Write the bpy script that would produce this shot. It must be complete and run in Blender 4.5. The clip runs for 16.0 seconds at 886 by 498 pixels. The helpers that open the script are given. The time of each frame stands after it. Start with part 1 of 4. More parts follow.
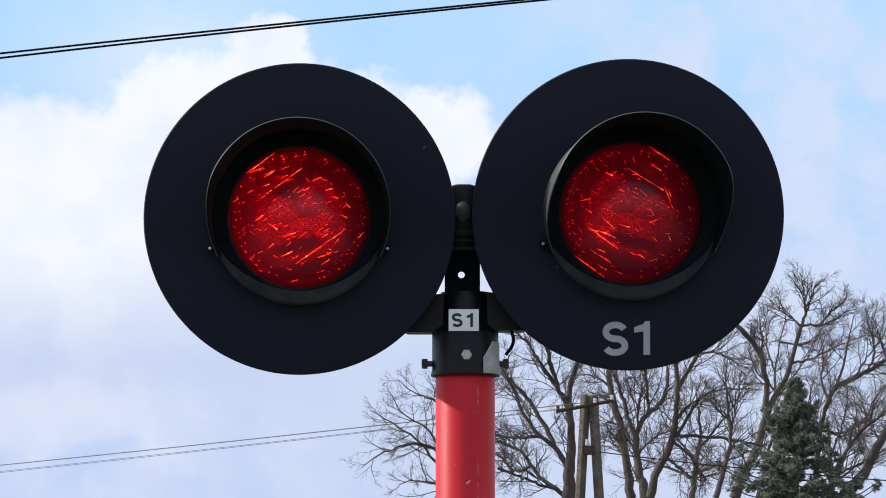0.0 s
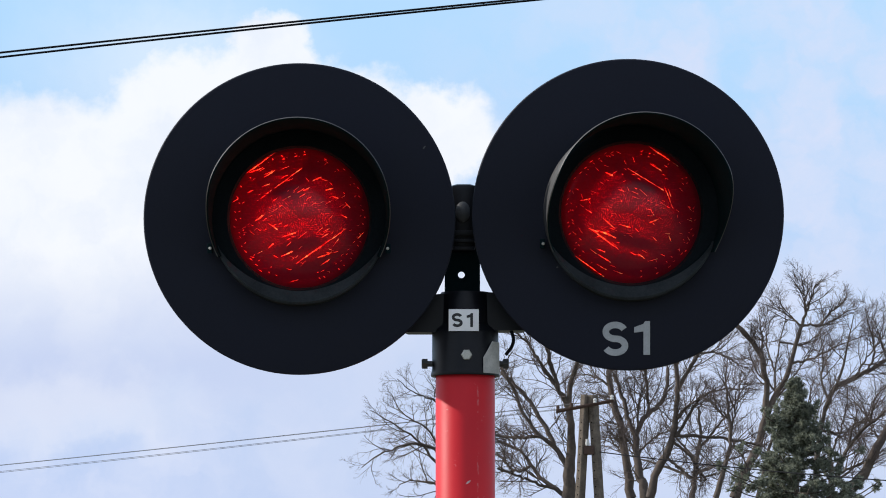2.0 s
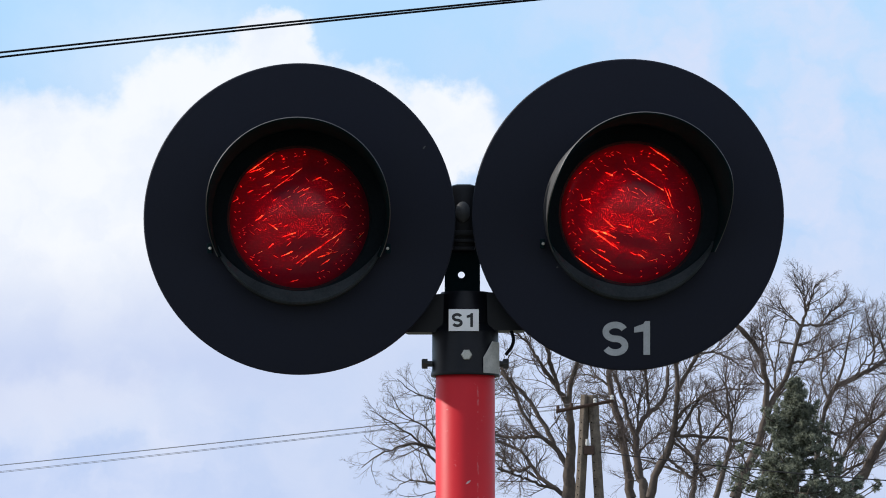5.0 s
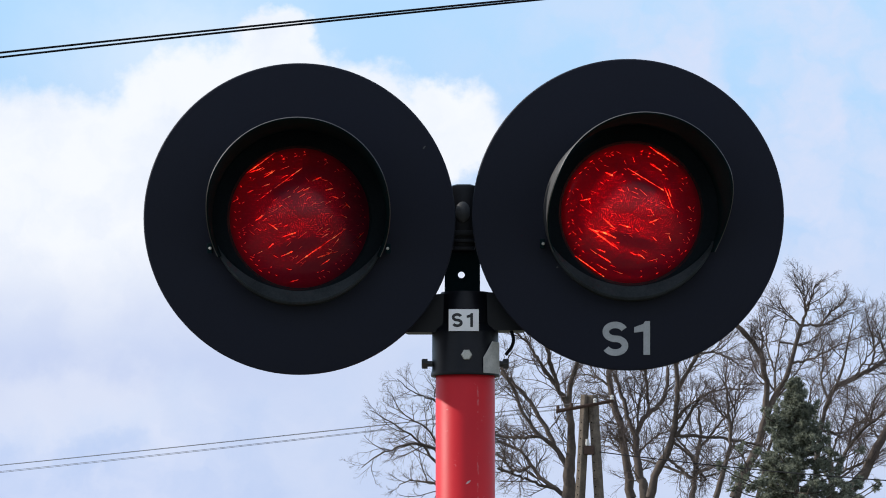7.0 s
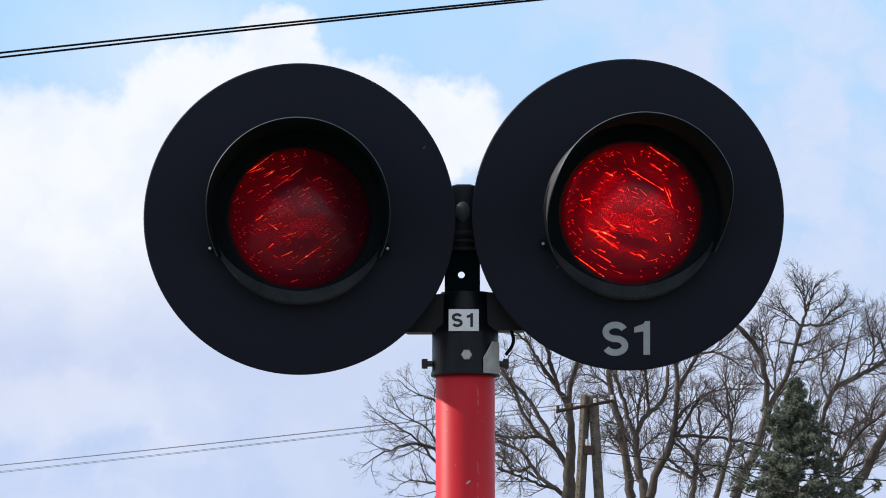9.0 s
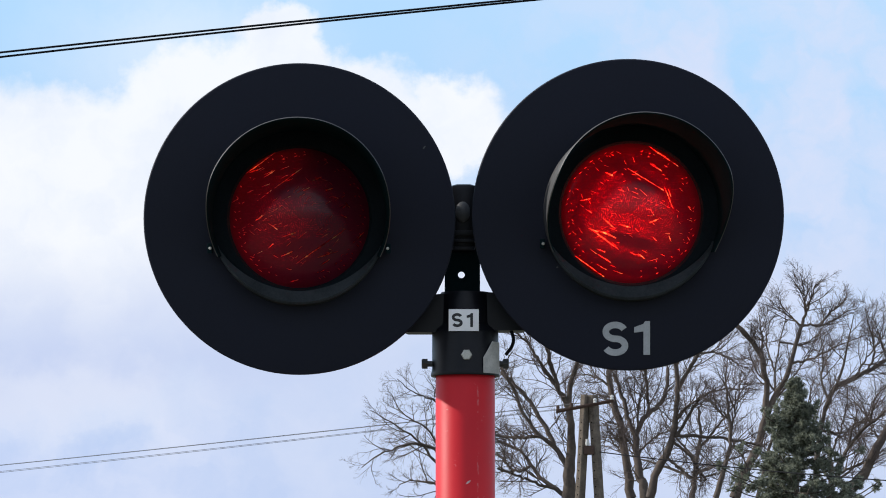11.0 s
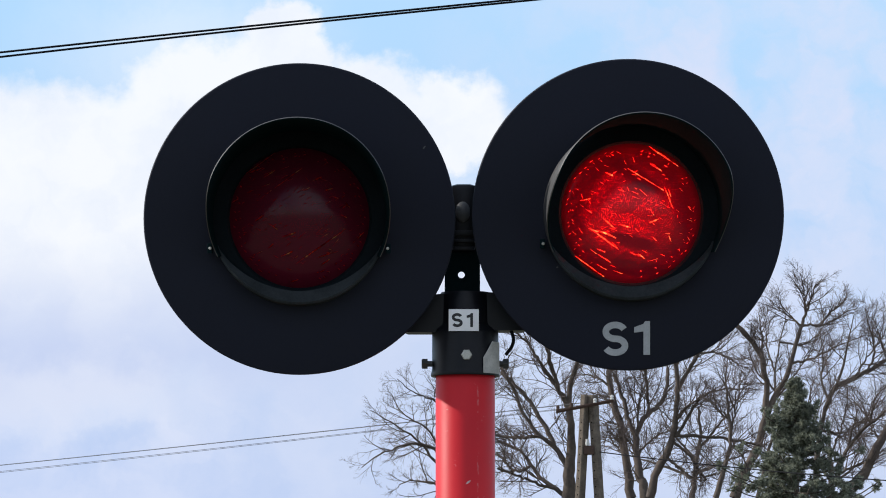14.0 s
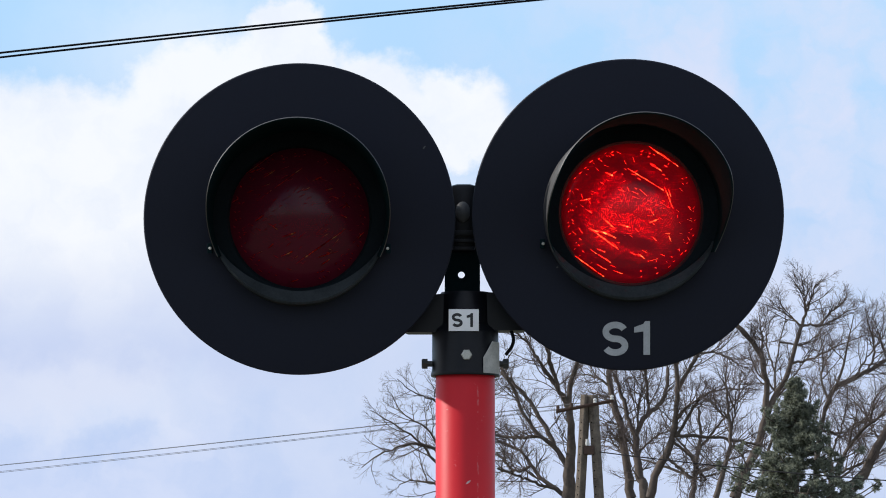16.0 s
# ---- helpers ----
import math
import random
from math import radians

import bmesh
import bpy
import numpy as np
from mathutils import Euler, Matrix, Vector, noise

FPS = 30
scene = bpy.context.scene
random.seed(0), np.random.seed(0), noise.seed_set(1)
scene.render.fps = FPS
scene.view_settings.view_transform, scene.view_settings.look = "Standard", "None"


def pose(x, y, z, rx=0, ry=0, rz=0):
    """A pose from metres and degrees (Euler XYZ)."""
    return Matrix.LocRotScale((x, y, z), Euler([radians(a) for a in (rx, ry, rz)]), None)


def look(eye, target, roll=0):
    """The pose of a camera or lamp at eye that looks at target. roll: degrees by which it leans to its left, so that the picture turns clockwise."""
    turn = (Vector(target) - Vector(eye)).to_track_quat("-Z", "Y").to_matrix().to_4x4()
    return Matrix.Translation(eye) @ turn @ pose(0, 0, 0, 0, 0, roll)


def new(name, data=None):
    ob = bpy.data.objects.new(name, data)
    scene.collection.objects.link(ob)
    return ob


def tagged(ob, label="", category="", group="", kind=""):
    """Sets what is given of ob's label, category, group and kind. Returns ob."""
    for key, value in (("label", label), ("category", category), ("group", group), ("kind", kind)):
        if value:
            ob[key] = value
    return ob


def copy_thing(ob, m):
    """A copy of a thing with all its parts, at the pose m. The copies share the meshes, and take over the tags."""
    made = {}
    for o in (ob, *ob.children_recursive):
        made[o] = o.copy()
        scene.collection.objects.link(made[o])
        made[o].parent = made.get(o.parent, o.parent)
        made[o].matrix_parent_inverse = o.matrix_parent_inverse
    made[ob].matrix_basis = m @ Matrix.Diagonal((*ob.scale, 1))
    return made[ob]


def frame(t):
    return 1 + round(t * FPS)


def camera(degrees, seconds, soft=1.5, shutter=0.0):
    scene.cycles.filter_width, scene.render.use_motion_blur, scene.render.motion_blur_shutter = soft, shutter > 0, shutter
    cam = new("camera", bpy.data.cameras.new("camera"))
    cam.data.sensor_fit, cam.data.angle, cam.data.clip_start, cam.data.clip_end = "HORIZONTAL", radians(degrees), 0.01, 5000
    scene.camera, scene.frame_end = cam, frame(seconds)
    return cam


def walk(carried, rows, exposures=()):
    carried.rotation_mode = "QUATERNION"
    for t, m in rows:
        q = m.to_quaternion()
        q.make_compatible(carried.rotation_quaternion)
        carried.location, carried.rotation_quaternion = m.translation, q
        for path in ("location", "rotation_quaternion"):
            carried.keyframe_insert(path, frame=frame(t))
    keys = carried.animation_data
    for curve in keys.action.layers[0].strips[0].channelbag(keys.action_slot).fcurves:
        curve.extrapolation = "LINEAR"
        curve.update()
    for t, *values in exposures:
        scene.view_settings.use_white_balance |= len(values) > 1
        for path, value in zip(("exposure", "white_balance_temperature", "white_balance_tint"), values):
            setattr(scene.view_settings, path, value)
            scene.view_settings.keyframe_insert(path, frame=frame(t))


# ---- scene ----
# Camera on a tripod, eye height 1.6 m, long lens, tilted up at the signal ten metres off.
cam = camera(10.30, 16.0, soft=1.0)
EYE = pose(0, 0, 1.6, 95.55, 0, 0)
walk(cam, [(0, EYE), (16, EYE)], exposures=[(0, 0.0), (16, 0.0)])

# ---- light: high thin cloud, sun from the side ----
SUN_TO = Vector((-0.86, 0.12, 0.50)).normalized()
world = bpy.data.worlds.new("sky")
scene.world = world
world.use_nodes = True
wn = world.node_tree
sky = wn.nodes.new("ShaderNodeTexSky")
sky.sky_type = "NISHITA"
sky.sun_disc = False
sky.sun_elevation = math.asin(SUN_TO.z)
sky.sun_rotation = math.atan2(SUN_TO.x, SUN_TO.y)
sky.air_density, sky.dust_density, sky.ozone_density = 1.0, 0.6, 1.3
wn.nodes["Background"].inputs["Strength"].default_value = 0.15
# broken white cloud all round the sky
way = wn.nodes.new("ShaderNodeTexCoord")
puffs = wn.nodes.new("ShaderNodeTexNoise")
puffs.inputs["Scale"].default_value, puffs.inputs["Detail"].default_value = 2.4, 5.0
wn.links.new(way.outputs["Generated"], puffs.inputs["Vector"])
cover = wn.nodes.new("ShaderNodeMapRange")
cover.interpolation_type = "SMOOTHSTEP"
cover.inputs["From Min"].default_value, cover.inputs["From Max"].default_value = 0.40, 0.58
wn.links.new(puffs.outputs["Fac"], cover.inputs["Value"])
cloudy = wn.nodes.new("ShaderNodeMix")
cloudy.data_type = "RGBA"
cloudy.inputs[7].default_value = (5.0, 5.6, 6.7, 1)
wn.links.new(cover.outputs[0], cloudy.inputs[0])
wn.links.new(sky.outputs[0], cloudy.inputs[6])
wn.links.new(cloudy.outputs[2], wn.nodes["Background"].inputs["Color"])

sun_data = bpy.data.lights.new("sun", "SUN")
sun_data.energy, sun_data.angle, sun_data.color = 4.4, radians(0.6), (1.0, 0.95, 0.88)
sun = new("sun", sun_data)
sun.matrix_world = look(SUN_TO * 40, (0, 0, 0))


# ---- material helpers ----
class Nodes:
    def __init__(self, name):
        self.m = bpy.data.materials.new(name)
        self.m.use_nodes = True
        self.t = self.m.node_tree
        self.bsdf = self.t.nodes["Principled BSDF"]
        self.out = self.t.nodes["Material Output"]

    def add(self, kind, **sets):
        n = self.t.nodes.new("ShaderNode" + kind)
        for key, value in sets.items():
            if key == "operation":
                n.operation = value
            elif key == "data_type":
                n.data_type = value
            elif key == "blend_type":
                n.blend_type = value
        return n

    def put(self, socket, value):
        if isinstance(value, bpy.types.NodeSocket):
            self.t.links.new(value, socket)
        else:
            socket.default_value = value

    def math(self, op, a, b=0.0, c=0.0):
        n = self.add("Math", operation=op)
        for s, v in zip(n.inputs, (a, b, c)):
            self.put(s, v)
        return n.outputs[0]

    def noise(self, vec, scale, detail=4.0, rough=0.55, dist=0.0):
        n = self.add("TexNoise")
        self.put(n.inputs["Vector"], vec)
        self.put(n.inputs["Scale"], scale)
        self.put(n.inputs["Detail"], detail)
        self.put(n.inputs["Roughness"], rough)
        self.put(n.inputs["Distortion"], dist)
        return n.outputs["Fac"]

    def ramp(self, fac, stops):
        n = self.add("ValToRGB")
        el = n.color_ramp.elements
        while len(el) < len(stops):
            el.new(0.5)
        for e, (p, c) in zip(el, stops):
            e.position, e.color = p, (*c, 1) if len(c) == 3 else c
        self.put(n.inputs["Fac"], fac)
        return n.outputs["Color"]

    def mix(self, fac, a, b, blend="MIX"):
        n = self.add("Mix", data_type="RGBA", blend_type=blend)
        self.put(n.inputs[0], fac)
        self.put(n.inputs[6], a if isinstance(a, bpy.types.NodeSocket) else (*a, 1))
        self.put(n.inputs[7], b if isinstance(b, bpy.types.NodeSocket) else (*b, 1))
        return n.outputs[2]

    def smooth(self, value, lo, hi):
        n = self.add("MapRange")
        n.interpolation_type = "SMOOTHSTEP"
        for i, v in enumerate((value, lo, hi, 0.0, 1.0)):
            self.put(n.inputs[i], v)
        return n.outputs[0]

    def bump(self, height, strength, distance):
        n = self.add("Bump")
        self.put(n.inputs["Height"], height)
        n.inputs["Strength"].default_value = strength
        n.inputs["Distance"].default_value = distance
        return n.outputs[0]


def surface(name, dark, light, rough, scale, fine, metal=0.0, bump=0.15, depth=0.001, coat=0.0, spec=0.5):
    """A painted, grown or cast surface: a broad tone, fine grain, uneven gloss and relief."""
    n = Nodes(name)
    pos = n.add("TexCoord").outputs["Object"]
    broad = n.noise(pos, scale, 5, 0.6)
    grain = n.noise(pos, fine, 3, 0.6)
    both = n.math("ADD", n.math("MULTIPLY", broad, 0.65), n.math("MULTIPLY", grain, 0.35))
    n.put(n.bsdf.inputs["Base Color"], n.ramp(both, [(0.32, dark), (0.68, light)]))
    n.put(n.bsdf.inputs["Roughness"], n.math("ADD", rough - 0.1, n.math("MULTIPLY", broad, 0.2)))
    n.bsdf.inputs["Metallic"].default_value = metal
    n.bsdf.inputs["Coat Weight"].default_value = coat
    n.bsdf.inputs["Specular IOR Level"].default_value = spec
    n.put(n.bsdf.inputs["Normal"], n.bump(both, bump, depth))
    return n.m


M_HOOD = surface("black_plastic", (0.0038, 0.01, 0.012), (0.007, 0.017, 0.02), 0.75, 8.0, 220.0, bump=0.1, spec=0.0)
# outside of the hoods: the same black plastic, lightened for the sun on it
M_SHELL = surface("sunlit_black_plastic", (0.035, 0.035, 0.036), (0.07, 0.069, 0.07), 0.55, 9.0, 200.0, bump=0.1)
M_RING = surface("dull_black_ring", (0.0075, 0.0105, 0.013), (0.0125, 0.017, 0.021), 0.8, 9.0, 200.0, spec=0.0)
M_LIP = surface("dark_grey_lip", (0.019, 0.023, 0.026), (0.041, 0.048, 0.054), 0.85, 14.0, 200.0, spec=0.1)
M_COLLAR = surface("black_painted_cast_iron", (0.0026, 0.0031, 0.005), (0.0062, 0.0072, 0.0112), 0.42, 14.0, 240.0, bump=0.2, spec=0.24)
M_IRON = surface("weathered_dark_steel", (0.04, 0.042, 0.045), (0.09, 0.092, 0.095), 0.55, 20.0, 300.0, metal=0.4)
M_BOLT = surface("zinc_plated_steel", (0.36, 0.36, 0.34), (0.6, 0.6, 0.55), 0.45, 40.0, 400.0, metal=0.3)
M_STICKER = surface("weathered_grey_sticker", (0.32, 0.325, 0.315), (0.58, 0.57, 0.55), 0.7, 45.0, 300.0)
M_TAG = surface("white_label_film", (0.8, 0.8, 0.81), (0.88, 0.88, 0.89), 0.5, 20.0, 200.0, bump=0.05)
M_LETTER = surface("grey_white_lettering", (0.32, 0.338, 0.358), (0.45, 0.468, 0.488), 0.6, 25.0, 200.0, bump=0.05)
M_INK = surface("black_ink", (0.01, 0.01, 0.012), (0.02, 0.02, 0.022), 0.5, 20.0, 200.0, bump=0.02)
M_CABLE = surface("black_cable_sheath", (0.006, 0.006, 0.008), (0.012, 0.012, 0.015), 0.8, 4.0, 60.0, spec=0.1)
M_WIRE = surface("weathered_aluminium_wire", (0.012, 0.012, 0.014), (0.028, 0.028, 0.032), 0.7, 4.0, 60.0)
M_CONCRETE = surface("weathered_concrete", (0.06, 0.048, 0.038), (0.2, 0.162, 0.126), 0.9, 5.0, 40.0, bump=0.5, depth=0.01)
M_RUST = surface("rusty_steel", (0.045, 0.026, 0.02), (0.12, 0.07, 0.052), 0.85, 6.0, 50.0, bump=0.4, depth=0.004)
M_CERAMIC = surface("white_porcelain", (0.6, 0.6, 0.58), (0.75, 0.75, 0.73), 0.25, 12.0, 80.0, bump=0.03)
M_BARK = surface("grey_brown_bark", (0.042, 0.033, 0.028), (0.145, 0.114, 0.094), 0.95, 1.2, 14.0, bump=0.6, depth=0.02)
M_TWIG = surface("brown_twig_bark", (0.074, 0.057, 0.052), (0.155, 0.121, 0.112), 0.95, 0.8, 8.0, bump=0.2, depth=0.005)
M_DARK = surface("soot_black_lining", (0.004, 0.004, 0.004), (0.008, 0.008, 0.008), 0.95, 8.0, 90.0, spec=0.0)


def red_paint():
    n = Nodes("glossy_red_paint")
    pos = n.add("TexCoord").outputs["Object"]
    broad = n.noise(pos, 6.0, 4)
    grain = n.noise(pos, 150.0, 3)
    base = n.ramp(broad, [(0.3, (0.56, 0.012, 0.022)), (0.7, (0.66, 0.017, 0.028))])
    chip = n.smooth(n.noise(pos, 34.0, 5, 0.7), 0.665, 0.70)
    sep = n.add("SeparateXYZ")
    n.put(sep.inputs[0], pos)
    x, z = sep.outputs[0], sep.outputs[2]
    # a line of scuffs down the tube, and one bare nick
    seam = n.smooth(n.math("ABSOLUTE", n.math("SUBTRACT", x, n.math("ADD", 0.0235, n.math("MULTIPLY", grain, 0.004)))), 0.0022, 0.0006)
    seam = n.math("MULTIPLY", seam, n.smooth(n.noise(pos, 48.0, 4, 0.7), 0.5, 0.62))
    dx, dz = n.math("SUBTRACT", x, 0.006), n.math("SUBTRACT", z, 2.098)
    u = n.math("MULTIPLY", n.math("ADD", n.math("MULTIPLY", dx, 0.8), n.math("MULTIPLY", dz, 0.6)), 130.0)
    v = n.math("MULTIPLY", n.math("SUBTRACT", n.math("MULTIPLY", dz, 0.8), n.math("MULTIPLY", dx, 0.6)), 420.0)
    nick = n.smooth(n.math("ADD", n.math("ADD", n.math("MULTIPLY", u, u), n.math("MULTIPLY", v, v)), n.math("MULTIPLY", n.noise(pos, 260.0, 2), 1.2)), 1.5, 0.9)
    base = n.mix(n.math("MULTIPLY", seam, 0.4), base, (0.5, 0.3, 0.3))
    chip = n.math("MAXIMUM", n.math("MULTIPLY", chip, 0.25), nick)
    n.put(n.bsdf.inputs["Base Color"], n.mix(chip, base, (0.55, 0.42, 0.42)))
    n.put(n.bsdf.inputs["Roughness"], n.math("ADD", 0.36, n.math("MULTIPLY", broad, 0.2)))
    n.bsdf.inputs["Specular IOR Level"].default_value = 0.25
    n.put(n.bsdf.inputs["Normal"], n.bump(n.math("ADD", grain, broad), 0.12, 0.001))
    return n.m


def disc_sheet():
    """Matt black sheet, faintly dusty, with a few pale nicks."""
    n = Nodes("matt_black_sheet")
    pos = n.add("TexCoord").outputs["Object"]
    broad = n.noise(pos, 3.0, 5, 0.6)
    grain = n.noise(pos, 160.0, 3, 0.6)
    both = n.math("ADD", n.math("MULTIPLY", broad, 0.65), n.math("MULTIPLY", grain, 0.35))
    base = n.ramp(both, [(0.32, (0.0054, 0.0072, 0.0155)), (0.68, (0.0086, 0.011, 0.0225))])
    nick = n.smooth(n.noise(pos, 70.0, 2, 0.5), 0.80, 0.83)
    n.put(n.bsdf.inputs["Base Color"], n.mix(nick, base, (0.09, 0.095, 0.10)))
    n.put(n.bsdf.inputs["Roughness"], n.math("ADD", 0.6, n.math("MULTIPLY", broad, 0.2)))
    n.bsdf.inputs["Specular IOR Level"].default_value = 0.25
    n.put(n.bsdf.inputs["Normal"], n.bump(both, 0.1, 0.001))
    return n.m


M_DISC = disc_sheet()
M_RED = red_paint()


def lens_glass():
    """Ribbed red signal glass: light from behind comes through it diffused, its face is smooth."""
    n = Nodes("red_signal_glass")
    pos = n.add("TexCoord").outputs["Object"]
    sep = n.add("SeparateXYZ")
    n.put(sep.inputs[0], pos)
    x, z = sep.outputs[0], sep.outputs[2]
    r = n.math("SQRT", n.math("ADD", n.math("MULTIPLY", x, x), n.math("MULTIPLY", z, z)))
    flat = n.add("CombineXYZ")
    n.put(flat.inputs[0], x)
    n.put(flat.inputs[1], z)
    p = flat.outputs[0]
    # fields of fine pressed ribs, each field slanted its own way
    cell = n.add("TexVoronoi")
    n.put(cell.inputs["Vector"], p)
    cell.inputs["Scale"].default_value = 46.0
    tone = n.add("SeparateXYZ")
    n.put(tone.inputs[0], cell.outputs["Color"])
    slant = n.math("MULTIPLY", n.math("SUBTRACT", tone.outputs[0], 0.3), 2.6)
    across = n.math("ADD", n.math("MULTIPLY", x, n.math("COSINE", slant)), n.math("MULTIPLY", z, n.math("SINE", slant)))
    hatch = n.math("SINE", n.math("ADD", n.math("MULTIPLY", across, 1500.0), n.math("MULTIPLY", n.noise(p, 120.0, 3), 9.0)))
    hatch = n.math("MULTIPLY", n.smooth(hatch, -0.2, 0.95), n.smooth(n.noise(p, 210.0, 3, 0.7), 0.38, 0.62))
    cells = n.smooth(n.noise(p, 170.0, 3, 0.75), 0.45, 0.66)
    turned = n.add("Mapping")
    n.put(turned.inputs["Vector"], p)
    turned.inputs["Rotation"].default_value = (0, 0, radians(-34))
    turned.inputs["Scale"].default_value = (0.14, 1.0, 1.0)
    streak = n.smooth(n.noise(turned.outputs[0], 230.0, 3, 0.65, 0.3), 0.55, 0.68)

    def field(cx, cz, rx, rz, tilt):
        """A slanted oval patch of the lit lens, brighter or darker, ragged at its edge."""
        m = n.add("Mapping")
        m.vector_type = "TEXTURE"
        n.put(m.inputs["Vector"], p)
        m.inputs["Location"].default_value = (cx, cz, 0)
        m.inputs["Rotation"].default_value = (0, 0, radians(tilt))
        m.inputs["Scale"].default_value = (rx, rz, 1)
        ln = n.add("VectorMath", operation="LENGTH")
        n.put(ln.inputs[0], m.outputs[0])
        return n.smooth(n.math("ADD", ln.outputs["Value"], n.math("MULTIPLY", n.math("SUBTRACT", n.noise(p, 70.0, 3), 0.5), 0.9)), 1.25, 0.7)

    # bright core and streaks of the lit lens, put into the glass colour
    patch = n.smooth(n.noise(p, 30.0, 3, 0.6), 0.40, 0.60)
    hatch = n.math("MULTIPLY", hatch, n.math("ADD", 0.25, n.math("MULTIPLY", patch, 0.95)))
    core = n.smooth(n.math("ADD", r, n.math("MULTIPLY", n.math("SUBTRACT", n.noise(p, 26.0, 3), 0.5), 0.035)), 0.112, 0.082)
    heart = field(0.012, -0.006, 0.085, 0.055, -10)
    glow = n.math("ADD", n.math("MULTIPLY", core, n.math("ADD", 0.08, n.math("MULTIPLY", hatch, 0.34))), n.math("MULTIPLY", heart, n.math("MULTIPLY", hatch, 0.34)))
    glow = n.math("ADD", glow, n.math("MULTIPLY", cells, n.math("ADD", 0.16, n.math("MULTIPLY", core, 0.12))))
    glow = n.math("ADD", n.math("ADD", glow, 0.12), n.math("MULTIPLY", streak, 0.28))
    # dark patches and the fade to a shaded rim, painted into that colour too
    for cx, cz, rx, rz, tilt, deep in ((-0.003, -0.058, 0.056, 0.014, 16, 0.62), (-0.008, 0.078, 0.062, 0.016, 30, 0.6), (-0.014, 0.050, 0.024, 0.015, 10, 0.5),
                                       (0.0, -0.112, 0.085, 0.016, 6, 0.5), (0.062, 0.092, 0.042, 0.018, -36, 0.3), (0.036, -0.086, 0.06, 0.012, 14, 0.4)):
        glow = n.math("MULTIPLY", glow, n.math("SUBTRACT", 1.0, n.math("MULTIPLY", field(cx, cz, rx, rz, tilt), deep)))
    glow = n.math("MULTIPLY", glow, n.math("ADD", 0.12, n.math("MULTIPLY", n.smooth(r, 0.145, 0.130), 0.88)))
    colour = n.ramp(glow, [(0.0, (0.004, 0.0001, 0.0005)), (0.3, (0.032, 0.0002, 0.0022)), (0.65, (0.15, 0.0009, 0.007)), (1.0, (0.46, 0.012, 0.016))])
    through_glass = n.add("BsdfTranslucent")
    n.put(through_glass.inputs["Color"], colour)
    n.bsdf.inputs["Base Color"].default_value = (0.088, 0.006, 0.017, 1)
    n.bsdf.inputs["Roughness"].default_value = 0.2
    n.bsdf.inputs["Specular IOR Level"].default_value = 0.2
    n.put(n.bsdf.inputs["Normal"], n.bump(n.noise(flat.outputs[0], 60.0, 2), 0.08, 0.002))
    both = n.add("AddShader")
    n.put(both.inputs[0], through_glass.outputs[0])
    n.put(both.inputs[1], n.bsdf.outputs[0])
    n.put(n.out.inputs["Surface"], both.outputs[0])
    return n.m


def prism_glass():
    n = Nodes("glint_tinted_prism_glass")
    through_glass = n.add("BsdfTranslucent")
    rnd = n.add("NewGeometry").outputs["Random Per Island"]
    # glints put into the colour: each prism tinted from red to hot pale orange
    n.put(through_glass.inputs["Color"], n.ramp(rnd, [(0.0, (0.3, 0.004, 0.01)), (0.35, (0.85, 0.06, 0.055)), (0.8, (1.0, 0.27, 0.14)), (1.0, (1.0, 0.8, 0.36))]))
    n.put(n.out.inputs["Surface"], through_glass.outputs[0])
    return n.m


def lamp_glow():
    n = Nodes("glowing_red_lamp")
    glow = n.add("Emission")
    n.put(glow.inputs["Color"], (1.0, 0.11, 0.075, 1))
    n.put(glow.inputs["Strength"], 1080.0)
    n.put(n.out.inputs["Surface"], glow.outputs[0])
    return n.m


M_LENS, M_PRISM, M_GLOW = lens_glass(), prism_glass(), lamp_glow()


def spruce_needles():
    n = Nodes("blue_green_spruce_needles")
    rnd = n.add("NewGeometry").outputs["Random Per Island"]
    clump = n.noise(n.add("TexCoord").outputs["Object"], 2.6, 3, 0.6)
    both = n.math("ADD", n.math("MULTIPLY", rnd, 0.45), n.math("MULTIPLY", clump, 0.6))
    n.put(n.bsdf.inputs["Base Color"], n.ramp(both, [(0.25, (0.08, 0.09, 0.068)), (0.52, (0.205, 0.228, 0.172)), (0.85, (0.35, 0.365, 0.285))]))
    n.bsdf.inputs["Roughness"].default_value = 0.7
    soft = n.add("BsdfTranslucent")
    n.put(soft.inputs["Color"], n.bsdf.inputs["Base Color"].links[0].from_socket)
    both = n.add("MixShader")
    n.put(both.inputs[0], 0.35)
    n.put(both.inputs[1], n.bsdf.outputs[0])
    n.put(both.inputs[2], soft.outputs[0])
    n.put(n.out.inputs["Surface"], both.outputs[0])
    return n.m


def meadow():
    n = Nodes("dull_spring_grass")
    pos = n.add("TexCoord").outputs["Object"]
    broad = n.noise(pos, 0.15, 6, 0.6)
    fine = n.noise(pos, 9.0, 4, 0.7)
    both = n.math("ADD", n.math("MULTIPLY", broad, 0.6), n.math("MULTIPLY", fine, 0.4))
    n.put(n.bsdf.inputs["Base Color"], n.ramp(both, [(0.3, (0.07, 0.068, 0.045)), (0.55, (0.12, 0.115, 0.075)), (0.75, (0.17, 0.15, 0.115))]))
    n.bsdf.inputs["Roughness"].default_value = 0.95
    n.put(n.bsdf.inputs["Normal"], n.bump(fine, 0.6, 0.05))
    return n.m


